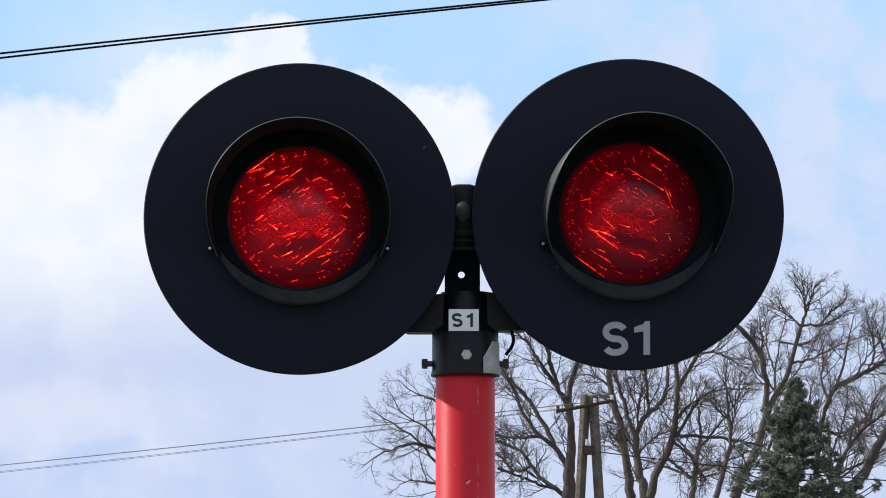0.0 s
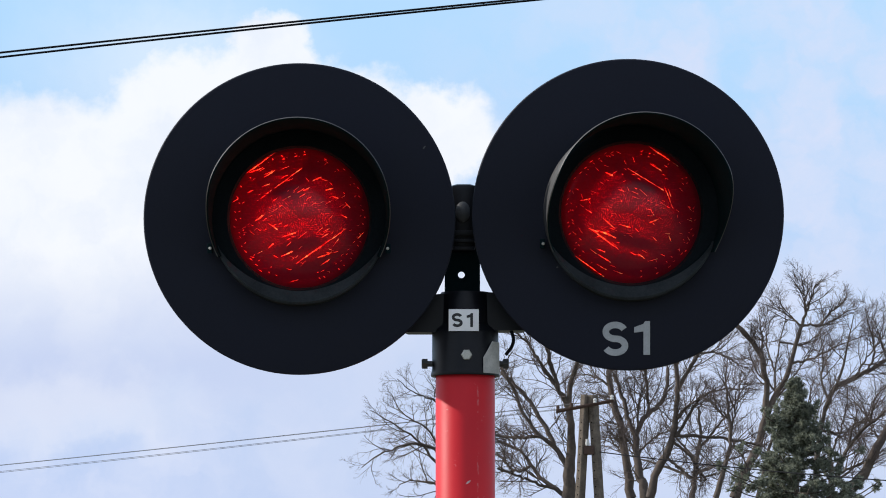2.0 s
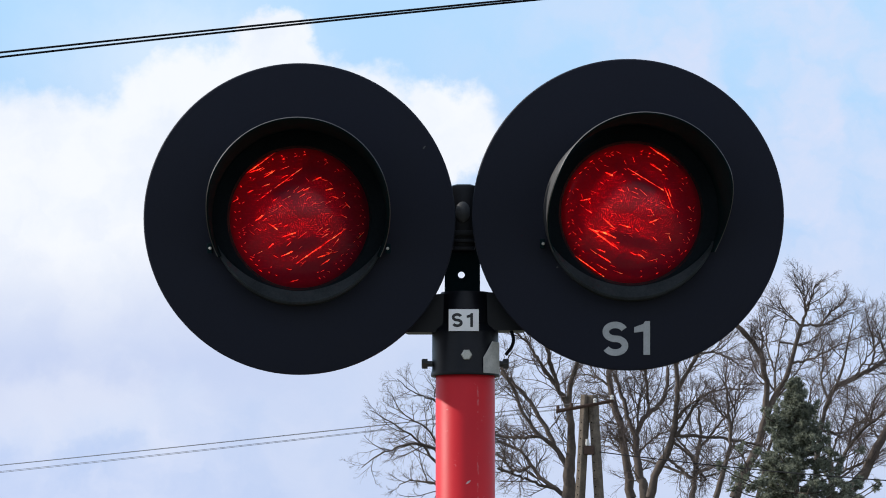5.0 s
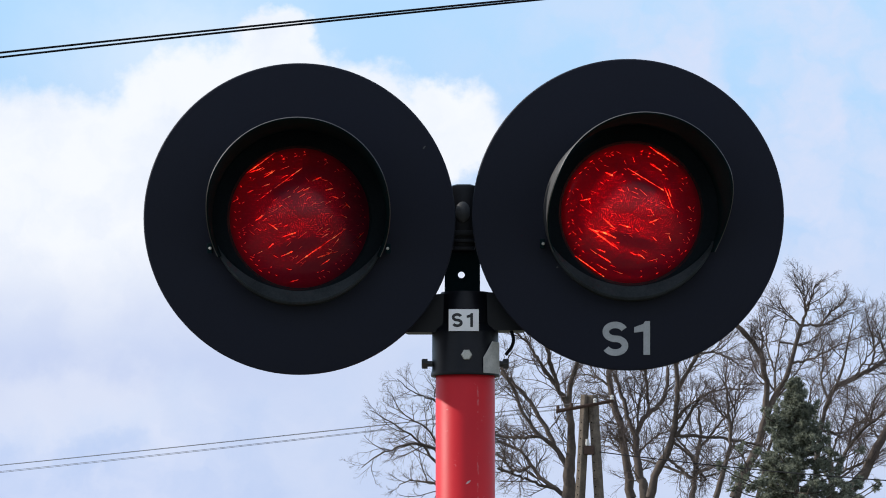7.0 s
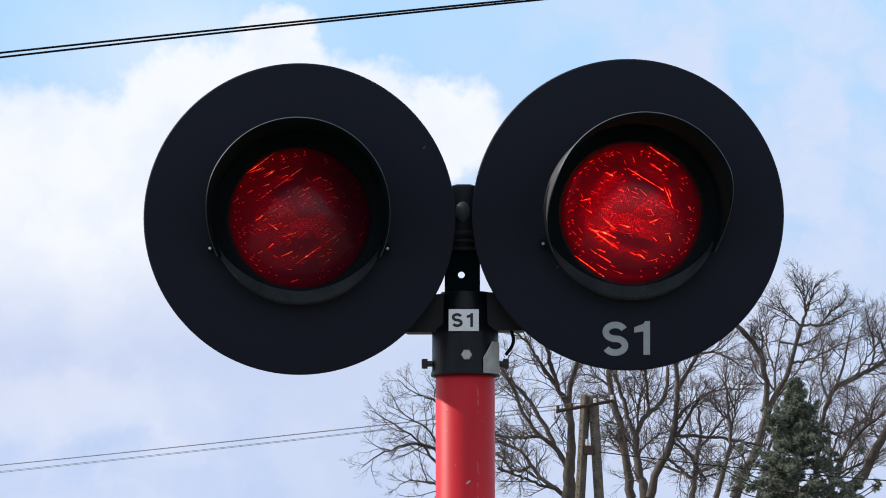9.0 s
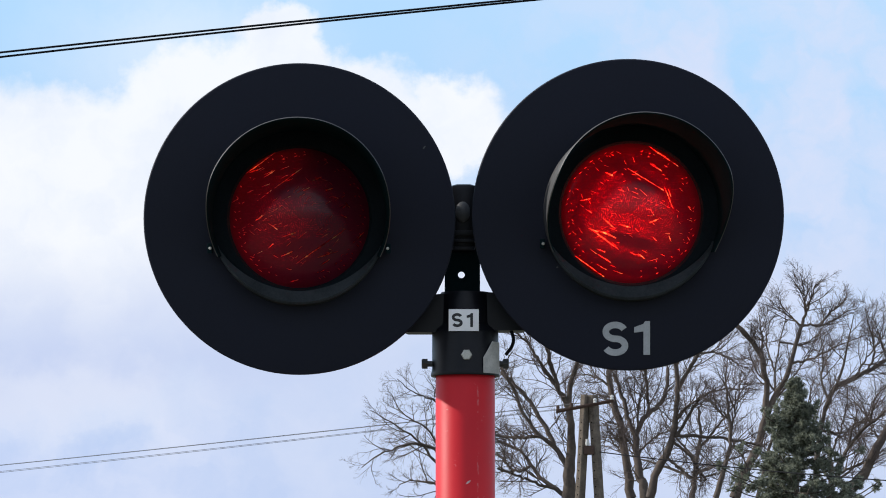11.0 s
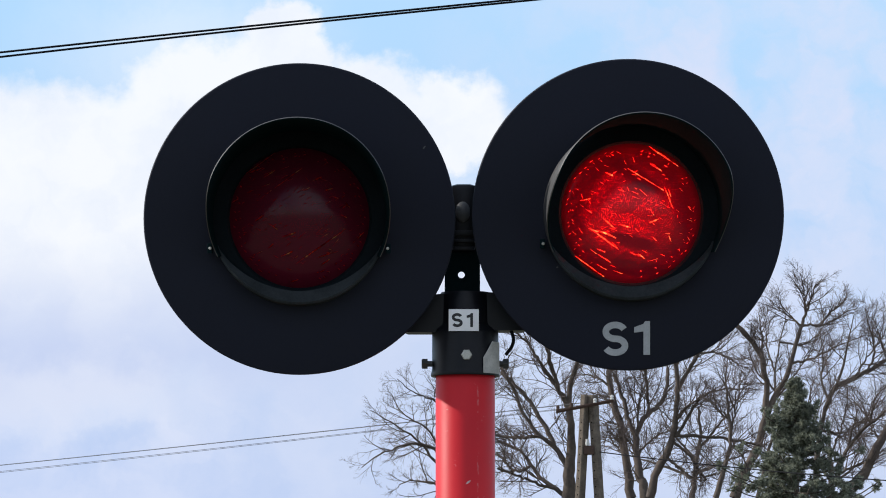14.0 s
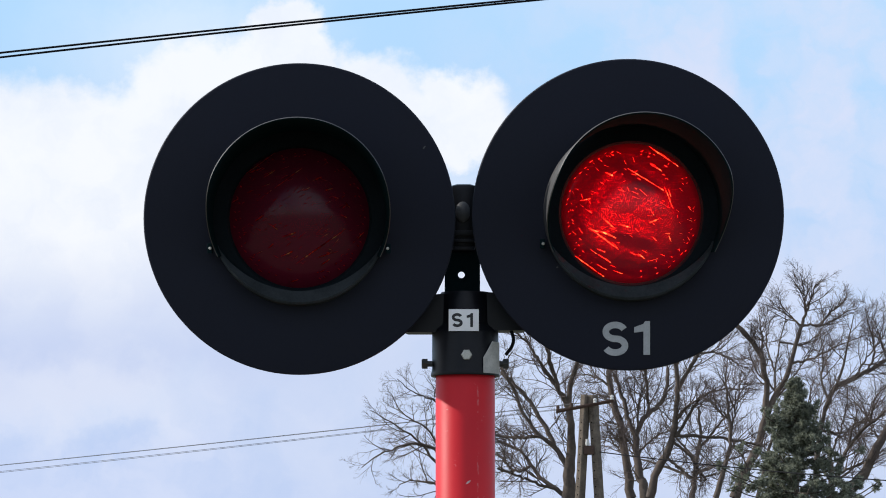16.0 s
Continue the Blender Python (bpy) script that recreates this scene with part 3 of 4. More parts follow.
def crossing_signal():
    root = tagged(new("crossing_signal"), "red post with two round black flashing crossing lamps", "crossing signal")
    root.location = (POST_X, POST_Y, 0)
    bm = bmesh.new()
    lathe(bm, [(0, 0.0), (0.0612, 0.0), (0.0612, 2.35), (0.05, 2.37), (0, 2.37)], 72, "Z")
    part("post", bm, M_RED, root, "chipped glossy red steel tube")
    # collar: sleeve with a lip below, a shoulder and a narrower top
    bm = bmesh.new()
    lathe(bm, [(0.0625, 2.3195), (0.0705, 2.3185), (0.0715, 2.3215), (0.0700, 2.328), (0.0685, 2.335), (0.0685, 2.408), (0.0665, 2.414),
               (0.0560, 2.424), (0.0545, 2.43), (0.0535, 2.485), (0.0500, 2.4925), (0, 2.494)], 64, "Z")
    collar = part("collar", bm, M_COLLAR, root, "black painted cast collar clamped on the post")
    for name, ang, material in (("clamp_bolt", -88, M_IRON), ("clamp_bolt", 90, M_IRON), ("front_bolt", 2, M_BOLT)):
        bm = bmesh.new()
        a = radians(ang)
        reach = 0.089 if abs(ang) > 50 else 0.0715
        bolt(bm, Matrix.Translation((reach * math.sin(a), -reach * math.cos(a), 2.345 if abs(ang) > 50 else 2.359)) @ pose(0, 0, 0, 0, 0, ang), length=0.03)
        part(name, bm, material, collar, "hexagon bolt", smooth=False)
    # label plate, curved round the collar
    def wrap(name, deg0, deg1, z0, z1, r, material, label, cut=0.0):
        bm = bmesh.new()
        cols = []
        for i in range(13):
            a = radians(deg0 + (deg1 - deg0) * i / 12)
            top = z1 - cut * max(0, 1 - i / 5)
            cols.append([bm.verts.new((q * math.sin(a), -q * math.cos(a), z)) for q, z in ((r, z0), (r, top), (r + 0.0012, top), (r + 0.0012, z0))])
        for p, q in zip(cols, cols[1:]):
            for j in range(4):
                bm.faces.new((p[j], q[j], q[(j + 1) % 4], p[(j + 1) % 4]))
        bm.faces.new(cols[0])
        bm.faces.new(cols[-1])
        return part(name, bm, material, collar, label)
    bm = bmesh.new()
    block(bm, -0.031, 0.031, -0.0022, 0.0005, -0.0225, 0.0225, 0.0006)
    tag = part("label_plate", bm, M_TAG, collar, "white label lettered S1", m=pose(-0.0035, -0.0685, 2.4300))
    letter("letter", "S", 0.022, 0.029, 0.0058, 0.0006, M_INK, tag, pose(-0.0135, -0.0022, 0))
    letter("numeral", "1", 0.013, 0.0285, 0.0056, 0.0006, M_INK, tag, pose(0.0125, -0.0022, 0))
    bm = bmesh.new()
    block(bm, -0.029, 0.029, 0.0, 0.016, -0.02, 0.02, 0.002)
    part("plate_backing", bm, M_COLLAR, collar, m=pose(-0.0035, -0.0685, 2.4300))
    wrap("sticker", 31, 78, 2.3225, 2.388, 0.0708, M_STICKER, "worn grey sticker with a torn corner", 0.034)
    # upright plate with a hole, between the lamps
    bm = bmesh.new()
    x0, x1, z0, z1, hx, hz, hr, n = -0.0425, 0.0305, 2.488, 2.60, -0.008, 2.5295, 0.0072, 32
    layers = []
    for y in (-0.006, 0.006):
        hole, rim = [], []
        for i in range(n):
            a = 2 * math.pi * i / n + math.pi / 4
            c, s = math.cos(a), math.sin(a)
            k = 1 / max(abs(c), abs(s))
            u, v = c * k, s * k
            hole.append(bm.verts.new((hx + hr * c, y, hz + hr * s)))
            rim.append(bm.verts.new((hx + (u * (x1 - hx) if u > 0 else u * (hx - x0)), y, hz + (v * (z1 - hz) if v > 0 else v * (hz - z0)))))
        layers.append((hole, rim))
    for i in range(n):
        j = (i + 1) % n
        for hole, rim in layers:
            bm.faces.new((hole[i], hole[j], rim[j], rim[i]))
        for a, b in (zip(layers[0], layers[1])):
            bm.faces.new((a[i], a[j], b[j], b[i]))
    part("bracket_plate", bm, M_HOOD, root, "black bracket plate with a drilled hole", smooth=False)
    # head of the bracket with its round cap
    bm = bmesh.new()
    block(bm, -0.0315, 0.0245, -0.02, 0.06, 2.575, 2.718, 0.015)
    head = part("bracket_head", bm, M_COLLAR, root, "black bracket head with a rounded top")
    bm = bmesh.new()
    lathe(bm, [(0, -0.006), (0.010, -0.005), (0.0152, 0.0), (0.0152, 0.012)], 24, "Y", m=Matrix.Translation((-0.005, -0.027, 2.658)) @ Matrix.Diagonal((1, 1, 1.4, 1)))
    part("cap", bm, M_IRON, head, "grey rubber cable cap")
    for z, h in ((2.614, 0.006), (2.598, 0.004), (2.582, 0.004)):
        bm = bmesh.new()
        block(bm, -0.026, 0.019, -0.026, 0.0, z - h, z + h, 0.002)
        part("clamp_rib", bm, M_COLLAR, head)
    # arms that carry the lamps
    for s, out, zb in ((-1, 0.235, 2.4085), (1, 0.215, 2.412)):
        bm = bmesh.new()
        prof = [(0.035, zb), (0.118, zb), (out, zb + 0.045), (out, zb + 0.12), (0.12, zb + 0.045), (0.085, zb + 0.056), (0.066, zb + 0.078), (0.035, zb + 0.080)]
        sides = [[bm.verts.new((s * x, y, z)) for x, z in prof] for y in (-0.03, 0.035)]
        for side in sides:
            bm.faces.new(side)
        for i in range(len(prof)):
            j = (i + 1) % len(prof)
            bm.faces.new((sides[0][i], sides[0][j], sides[1][j], sides[1][i]))
        part("arm", bm, M_COLLAR, root, "black lamp arm", smooth=False)
    for s in (-1, 1):
        bm = bmesh.new()
        block(bm, min(0.0, s * 0.3), max(0.0, s * 0.3), 0.01, 0.04, 2.60, 2.66, 0.004)
        part("upper_arm", bm, M_HOOD, root)
    # cable at the arm
    t = np.linspace(0, 1, 14)
    line = np.stack((0.0945 - 0.012 * t + 0.010 * np.sin(t * 3.1), np.full(14, -0.02), 2.412 - 0.05 * t), axis=1)[None]
    mesh_of("cable", [tubes(line, np.full((1, 14), 0.0035), 8)], M_CABLE, root, "short black cable")
    # lamps
    left, shutter_a = signal_lamp("signal_lamp", root, pose(-0.2936 - POST_X, 10.0 - POST_Y, 2.6333, 5.6, 0, 0.6), RIBS_A, 0.0, 0.998, 0.0130, 3, (0, 0.002))
    right, shutter_b = signal_lamp("signal_lamp", root, pose(0.3786 - POST_X, 10.0 - POST_Y, 2.642, 5.6, 0, -0.3), RIBS_B, 5.6, 1.0, 0.0135, 5, (0.006, 0.003), -1)
    tagged(right, "round matt black background disc lettered S1")
    letter("letter", "S", 0.052, 0.070, 0.0135, 0.0008, M_LETTER, right, pose(-0.0265, -0.0006, -0.2535))
    letter("numeral", "1", 0.0325, 0.069, 0.0135, 0.0008, M_LETTER, right, pose(0.0285, -0.0006, -0.2520))
    # pale scuffs where the paint was knocked
    for disc, x, z, ln, turn in ((left, 0.255, 0.147, 0.0042, -50), (right, -0.145, -0.107, 0.0026, -30)):
        bm = bmesh.new()
        bmesh.ops.create_circle(bm, cap_ends=True, segments=10, radius=1.0, matrix=Matrix.Diagonal((ln, 1, 0.0016, 1)) @ Matrix.Rotation(radians(90), 4, "X"))
        part("scuff", bm, M_IRON, disc, "pale scuff in the black paint", smooth=False, m=pose(x, -0.0006, z, 0, turn, 0))
    return shutter_a, shutter_b


SHUTTER_A, SHUTTER_B = crossing_signal()


# ---- trees ----
def stems_of(rows, y, rng, spread):
    """Main limbs as rows of (thick end, thin end, (x, z), (x, z) ...), resampled and roughened; each springs from an earlier one."""
    lines, radii = [], []
    k = 20
    s = np.linspace(0, 1, k)
    for r0, r1, *pts in rows:
        p = np.array(pts)
        t = np.concatenate(([0], np.cumsum(np.hypot(*np.diff(p, axis=0).T))))
        t /= t[-1]
        x, z = np.interp(s, t, p[:, 0]), np.interp(s, t, p[:, 1])
        for _ in range(2):
            x[1:-1], z[1:-1] = (x[:-2] + x[1:-1] * 2 + x[2:]) / 4, (z[:-2] + z[1:-1] * 2 + z[2:]) / 4
        line = np.stack((x, y + rng.uniform(-spread, spread) * s ** 1.3, z), axis=1)
        line[1:-1] += rng.normal(0, 0.014, (k - 2, 3))
        size = r0 + ((r1 if r1 > 0.024 else 0.55 * r1) - r0) * s ** 0.8
        size *= 1 + rng.normal(0, 0.05, k)
        if lines:
            old = np.concatenate(lines)
            pick = np.argmin(np.hypot(old[:, 0] - x[0], old[:, 2] - z[0]))
            near = old[pick]
            line += (near - line[0]) * np.clip(1 - s * 3, 0, 1)[:, None] + np.array([0, near[1] - y, 0]) * np.clip(s * 3, 0, 1)[:, None]
        lines.append(line)
        radii.append(size)
    return np.array(lines), np.array(radii)


def grow(lines, radii, rng, count, length, angle, up, points, thick, first=0.25, wobble=0.22):
    """Side shoots: count on each line, bent upwards and crooked."""
    n, k, _ = lines.shape
    t = (np.arange(count)[None] + rng.uniform(0, 1, (n, count))) / count * (1 - first) + first
    f = t * (k - 1)
    i = np.minimum(f.astype(int), k - 2)
    w = (f - i)[..., None]
    row = np.arange(n)[:, None]
    start = lines[row, i] * (1 - w) + lines[row, i + 1] * w
    base_r = radii[row, i]
    along = lines[row, i + 1] - lines[row, i]
    along /= np.linalg.norm(along, axis=2, keepdims=True) + 1e-9
    side = rng.normal(0, 1, (n, count, 3))
    side -= along * np.sum(side * along, axis=2, keepdims=True)
    side /= np.linalg.norm(side, axis=2, keepdims=True) + 1e-9
    a = np.radians(rng.uniform(angle * 0.6, angle * 1.3, (n, count, 1)))
    way = along * np.cos(a) + side * np.sin(a)
    run = np.linalg.norm(np.diff(lines, axis=1), axis=2).sum(1)[:, None]
    total = length * np.clip(run / (1.6 * length), 0.45, 1.15) * (1.25 - 0.75 * t) * rng.uniform(0.55, 1.4, (n, count))
    step = (total / (points - 1))[..., None]
    out = [start]
    for _ in range(points - 1):
        way = way + rng.normal(0, wobble, way.shape) + np.array([0, 0, up])
        way /= np.linalg.norm(way, axis=2, keepdims=True) + 1e-9
        out.append(out[-1] + way * step)
    new_lines = np.stack(out, axis=2).reshape(-1, points, 3)
    r0 = np.clip(base_r * 0.62, thick * 0.6, thick * 1.5).reshape(-1, 1)
    return new_lines, r0 * np.linspace(1, 0.42, points)[None]


def bare_tree(label, rows, y, seed, size=0.85, counts=(10, 7, 5, 3), spread=1.6):
    rng = np.random.default_rng(seed)
    thick, thin, foot, *trunk = rows[0]
    stems, sr = stems_of([(thick, thin, *trunk), *rows[1:]], y, rng, spread)
    root = tagged(new("bare_tree"), label, "tree", group="bare trees behind the crossing")
    root.location = (foot[0], y, 0)
    shift = np.array(root.location)
    # the bole from the ground up to the first fork
    t = np.linspace(0, 1, 12)
    bole = np.stack((foot[0] + (stems[0, 0, 0] - foot[0]) * t + 0.05 * np.sin(t * 7), y + 0 * t, stems[0, 0, 2] * t), axis=1)
    bole[-1] = stems[0, 0]
    l1, r1 = grow(stems, sr, rng, counts[0] + 3, 1.55 * size, 46, 0.05, 8, 0.0112, 0.12, 0.12)
    l2, r2 = grow(l1, r1, rng, counts[1], 0.95 * size, 44, 0.04, 7, 0.0068, 0.15, 0.12)
    l3, r3 = grow(l2, r2, rng, counts[2], 0.6 * size, 42, 0.03, 5, 0.0049, 0.15, 0.13)
    l4, r4 = grow(l3, r3, rng, counts[3], 0.32 * size, 40, 0.02, 4, 0.0039, 0.15, 0.15)
    mesh_of("trunk", [tubes((bole - shift)[None], (thick * np.linspace(1.5, 1, 12))[None], 10), tubes(stems - shift, sr, 9),
                      tubes(l1 - shift, r1, 6)], M_BARK, root, "grey-brown trunk and limbs")
    mesh_of("twig_crown", [tubes(l2 - shift, r2, 4), tubes(l3 - shift, r3, 3), tubes(l4 - shift, r4, 3)], M_TWIG, root, "bare brown branches and twigs")


bare_tree("broad bare tree with spreading limbs behind the red post", (
    (0.162, 0.029, (0.32, 0.00), (0.32, 7.52), (0.41, 8.73), (0.35, 9.76), (0.46, 10.79)),
    (0.059, 0.022, (0.32, 8.28), (-0.21, 8.80), (-0.50, 8.92), (-0.87, 8.96), (-1.16, 8.87), (-1.41, 8.71), (-1.75, 8.62), (-2.12, 8.31)),
    (0.052, 0.018, (0.35, 7.99), (-0.21, 8.43), (-0.41, 8.76), (-0.65, 9.02), (-0.94, 9.24), (-1.24, 9.39), (-1.39, 9.55), (-1.89, 9.79)),
    (0.044, 0.018, (0.38, 8.40), (-0.21, 9.02), (-0.47, 9.38), (-1.00, 9.63), (-1.24, 9.97), (-1.33, 10.20)),
    (0.037, 0.015, (0.35, 9.54), (-0.21, 10.01), (-0.77, 10.20), (-1.06, 10.44), (-1.18, 10.53)),
    (0.052, 0.018, (0.32, 7.67), (-0.21, 7.92), (-0.72, 7.99), (-1.00, 7.99), (-1.18, 7.81)),
    (0.052, 0.029, (0.35, 8.73), (0.97, 9.14), (1.41, 9.20)),
    (0.044, 0.018, (0.41, 9.61), (0.97, 10.20), (1.47, 10.79), (1.79, 11.24)),
), 128, 11, 0.5, (6, 5, 4, 2), 1)
bare_tree("tall bare tree with a forked grey trunk", (
    (0.179, 0.052, (3.27, 0.00), (3.32, 7.61), (3.35, 8.54), (3.41, 9.08), (3.38, 9.65), (3.31, 10.16), (3.37, 10.67), (3.57, 11.24)),
    (0.075, 0.045, (3.29, 8.48), (2.99, 8.93), (2.66, 9.63), (2.25, 10.31), (1.56, 11.01)),
    (0.060, 0.037, (2.99, 8.93), (2.56, 9.24), (2.29, 9.59), (2.07, 9.99), (1.89, 10.49), (1.56, 11.01)),
    (0.052, 0.037, (2.51, 9.24), (1.81, 9.23), (1.44, 9.33)),
    (0.075, 0.045, (3.29, 9.95), (2.97, 10.67), (2.79, 11.28), (2.67, 11.75)),
    (0.052, 0.030, (2.99, 10.49), (2.52, 11.18), (2.29, 11.63), (1.92, 11.93)),
    (0.067, 0.030, (3.29, 7.61), (2.56, 8.18), (2.33, 8.51), (2.11, 8.91), (1.44, 9.20)),
    (0.045, 0.030, (2.99, 7.76), (2.18, 8.12), (1.81, 8.27), (1.44, 8.39)),
    (0.045, 0.030, (2.33, 8.45), (1.96, 8.34), (1.63, 8.61), (1.44, 8.90)),
), 130, 12, 0.58, (8, 6, 4, 2), 1.2)
bare_tree("slender leaning bare tree behind the utility pole", (
    (0.130, 0.069, (5.03, 0.00), (5.11, 7.75), (4.94, 8.91), (4.82, 9.71), (4.67, 10.23), (4.53, 10.88), (4.52, 11.46), (4.42, 12.23)),
    (0.038, 0.020, (4.55, 10.78), (4.26, 11.04), (3.89, 11.17), (3.59, 11.15)),
    (0.031, 0.015, (4.81, 9.59), (4.56, 9.86), (4.26, 9.68), (3.92, 9.77)),
    (0.038, 0.018, (4.93, 8.91), (4.62, 9.28), (4.50, 9.59)),
    (0.031, 0.015, (4.69, 10.15), (4.41, 10.54), (4.01, 10.69)),
), 133, 13, 0.58, (8, 6, 4, 2), 1)
bare_tree("bare tree with a trunk forking into slim upright limbs", (
    (0.143, 0.083, (5.33, 0.00), (5.41, 7.66), (5.23, 8.34), (5.17, 9.04), (5.17, 9.42)),
    (0.075, 0.045, (5.17, 9.35), (4.95, 9.87), (4.84, 10.40), (4.59, 11.04)),
    (0.075, 0.045, (5.20, 9.41), (5.44, 9.87), (5.55, 10.00), (5.85, 10.22), (6.02, 10.55), (6.07, 11.24)),
    (0.045, 0.030, (5.52, 9.98), (5.48, 10.55), (5.40, 11.16)),
    (0.038, 0.023, (5.17, 9.54), (5.23, 10.10), (5.33, 10.55), (5.45, 11.16)),
    (0.038, 0.020, (5.26, 8.89), (5.67, 9.32), (6.12, 9.50)),
    (0.038, 0.018, (5.18, 9.04), (4.88, 9.27), (4.61, 9.38)),
), 131, 14, 0.58, (8, 6, 4, 2), 1)
bare_tree("bare tree with a curved trunk and a long level limb", (
    (0.126, 0.052, (5.35, 0.00), (5.43, 7.57), (5.56, 8.19), (5.85, 8.69), (6.07, 9.08), (6.10, 9.81), (6.20, 10.48), (6.08, 11.16)),
    (0.059, 0.037, (6.21, 10.39), (6.41, 10.83), (6.68, 11.34), (6.93, 11.91)),
    (0.052, 0.022, (6.09, 9.67), (6.27, 9.85), (6.57, 10.06), (6.85, 10.30)),
    (0.052, 0.030, (6.09, 9.11), (6.77, 9.18), (7.13, 9.15), (7.76, 9.08), (8.31, 8.95)),
    (0.044, 0.030, (6.11, 8.96), (6.35, 8.83), (6.69, 8.40), (6.91, 8.04)),
    (0.052, 0.022, (6.09, 9.17), (6.30, 9.53), (6.71, 10.15), (7.21, 10.42), (7.70, 10.36), (8.26, 10.36)),
    (0.037, 0.018, (6.66, 11.34), (7.15, 11.40), (7.57, 11.19), (8.12, 10.95)),
    (0.044, 0.022, (5.88, 8.69), (6.32, 8.25), (6.64, 8.04), (7.09, 8.19)),
), 129, 20, 0.58, (8, 6, 4, 2), 1)
bare_tree("thin young bare tree among larger ones", (
    (0.080, 0.022, (6.93, 0.00), (7.04, 7.47), (7.17, 7.95), (7.36, 8.44), (7.47, 9.12), (7.40, 9.94), (7.34, 10.57), (7.38, 11.31)),
    (0.036, 0.015, (7.45, 9.18), (7.57, 9.62), (7.55, 10.13), (7.81, 10.65)),
    (0.036, 0.015, (7.44, 8.96), (7.68, 8.67), (7.86, 8.45), (7.97, 7.94)),
    (0.029, 0.015, (7.43, 9.48), (7.08, 9.77), (6.99, 10.28)),
    (0.029, 0.015, (7.27, 8.23), (6.92, 8.45), (6.66, 8.82)),
), 127, 15, 0.58, (8, 6, 4, 2), 1)
bare_tree("tall bare tree with a feathery rounded crown", (
    (0.154, 0.046, (7.83, 0.00), (7.95, 7.80), (8.20, 8.52), (8.59, 9.11), (8.76, 9.91), (8.96, 10.40), (9.37, 10.99), (9.59, 11.78), (9.81, 12.51)),
    (0.100, 0.062, (8.76, 9.97), (8.84, 10.70), (8.77, 11.56), (8.43, 12.08), (8.02, 12.46), (7.82, 12.77)),
    (0.042, 0.018, (8.74, 11.69), (8.70, 12.31), (8.63, 12.85)),
    (0.049, 0.023, (9.81, 12.51), (9.94, 12.87), (10.14, 13.39), (10.19, 13.61), (10.38, 13.80)),
    (0.039, 0.015, (9.92, 12.83), (9.87, 13.53), (9.79, 13.73), (9.76, 13.92)),
    (0.035, 0.015, (9.78, 12.40), (9.52, 12.77), (9.09, 13.19), (8.88, 13.39)),
    (0.040, 0.018, (9.81, 12.51), (10.48, 12.56), (11.15, 12.96), (11.38, 13.05)),
    (0.034, 0.015, (10.32, 12.56), (10.76, 13.04), (11.13, 13.33)),
    (0.042, 0.018, (9.51, 11.38), (10.02, 11.56), (10.75, 11.94), (11.48, 12.20)),
), 134, 16, 0.38, (8, 6, 4, 2), 1)
bare_tree("slim bare tree leaning into the feathery crown", (
    (0.063, 0.023, (8.56, 0.00), (8.69, 7.89), (9.04, 9.17), (9.24, 10.43), (9.21, 11.52), (9.44, 12.47), (9.57, 13.07)),
    (0.034, 0.016, (9.23, 11.37), (9.00, 12.15), (9.07, 12.70), (9.32, 13.18)),
    (0.034, 0.016, (9.21, 10.90), (8.71, 11.37), (8.43, 12.00), (8.69, 12.62)),
    (0.031, 0.016, (9.24, 10.74), (9.81, 11.37), (10.28, 12.00), (10.54, 12.62)),
    (0.031, 0.016, (9.42, 12.31), (9.97, 12.15), (10.48, 12.47), (10.76, 12.94)),
), 136, 21, 0.42, (8, 6, 4, 2), 1)
bare_tree("bare tree with a heavy trunk slanting out of the grove", (
    (0.163, 0.089, (10.34, 0.00), (10.50, 7.57), (10.74, 7.85), (11.10, 8.26), (11.46, 8.96), (11.74, 9.45), (12.12, 10.27)),
    (0.062, 0.030, (10.71, 7.89), (10.32, 8.16), (10.63, 8.90), (11.03, 9.38), (11.64, 9.87), (11.97, 10.05)),
    (0.037, 0.019, (11.24, 9.55), (11.29, 10.08), (11.40, 10.36), (11.71, 10.43)),
    (0.033, 0.018, (10.63, 8.90), (10.76, 9.53), (11.39, 9.63), (11.70, 9.42)),
    (0.044, 0.022, (10.32, 8.16), (10.61, 8.34), (11.17, 8.54), (11.37, 8.78)),
    (0.037, 0.018, (11.55, 9.11), (11.34, 9.38), (11.08, 9.97), (10.82, 10.27)),
), 129, 17, 0.58, (8, 6, 4, 2), 1)
bare_tree("bare tree with a long rising limb above the spruce", (
    (0.105, 0.018, (9.73, 0.00), (9.88, 7.66), (9.98, 8.89), (10.09, 9.65), (10.23, 10.21), (10.58, 10.66), (10.80, 11.84), (10.96, 12.52)),
    (0.075, 0.048, (9.67, 10.28), (10.05, 10.49), (10.50, 10.68), (11.21, 10.96), (11.84, 11.34), (12.17, 11.54)),
    (0.036, 0.018, (11.34, 11.04), (11.55, 11.34), (11.48, 11.99), (11.30, 12.52), (11.26, 12.70)),
    (0.036, 0.018, (11.90, 11.37), (11.75, 11.84), (11.62, 12.25), (11.50, 12.49)),
    (0.036, 0.018, (10.29, 10.31), (10.08, 10.84), (10.16, 11.20), (10.51, 11.69), (10.82, 12.10)),
    (0.036, 0.018, (10.12, 9.35), (10.78, 9.42), (11.10, 9.68)),
    (0.033, 0.018, (10.96, 10.89), (11.26, 11.31), (11.72, 11.92), (11.91, 12.37)),
    (0.033, 0.015, (10.09, 9.50), (9.74, 10.10), (9.84, 10.55), (9.72, 11.01)),
), 131, 22, 0.58, (8, 6, 4, 2), 1)
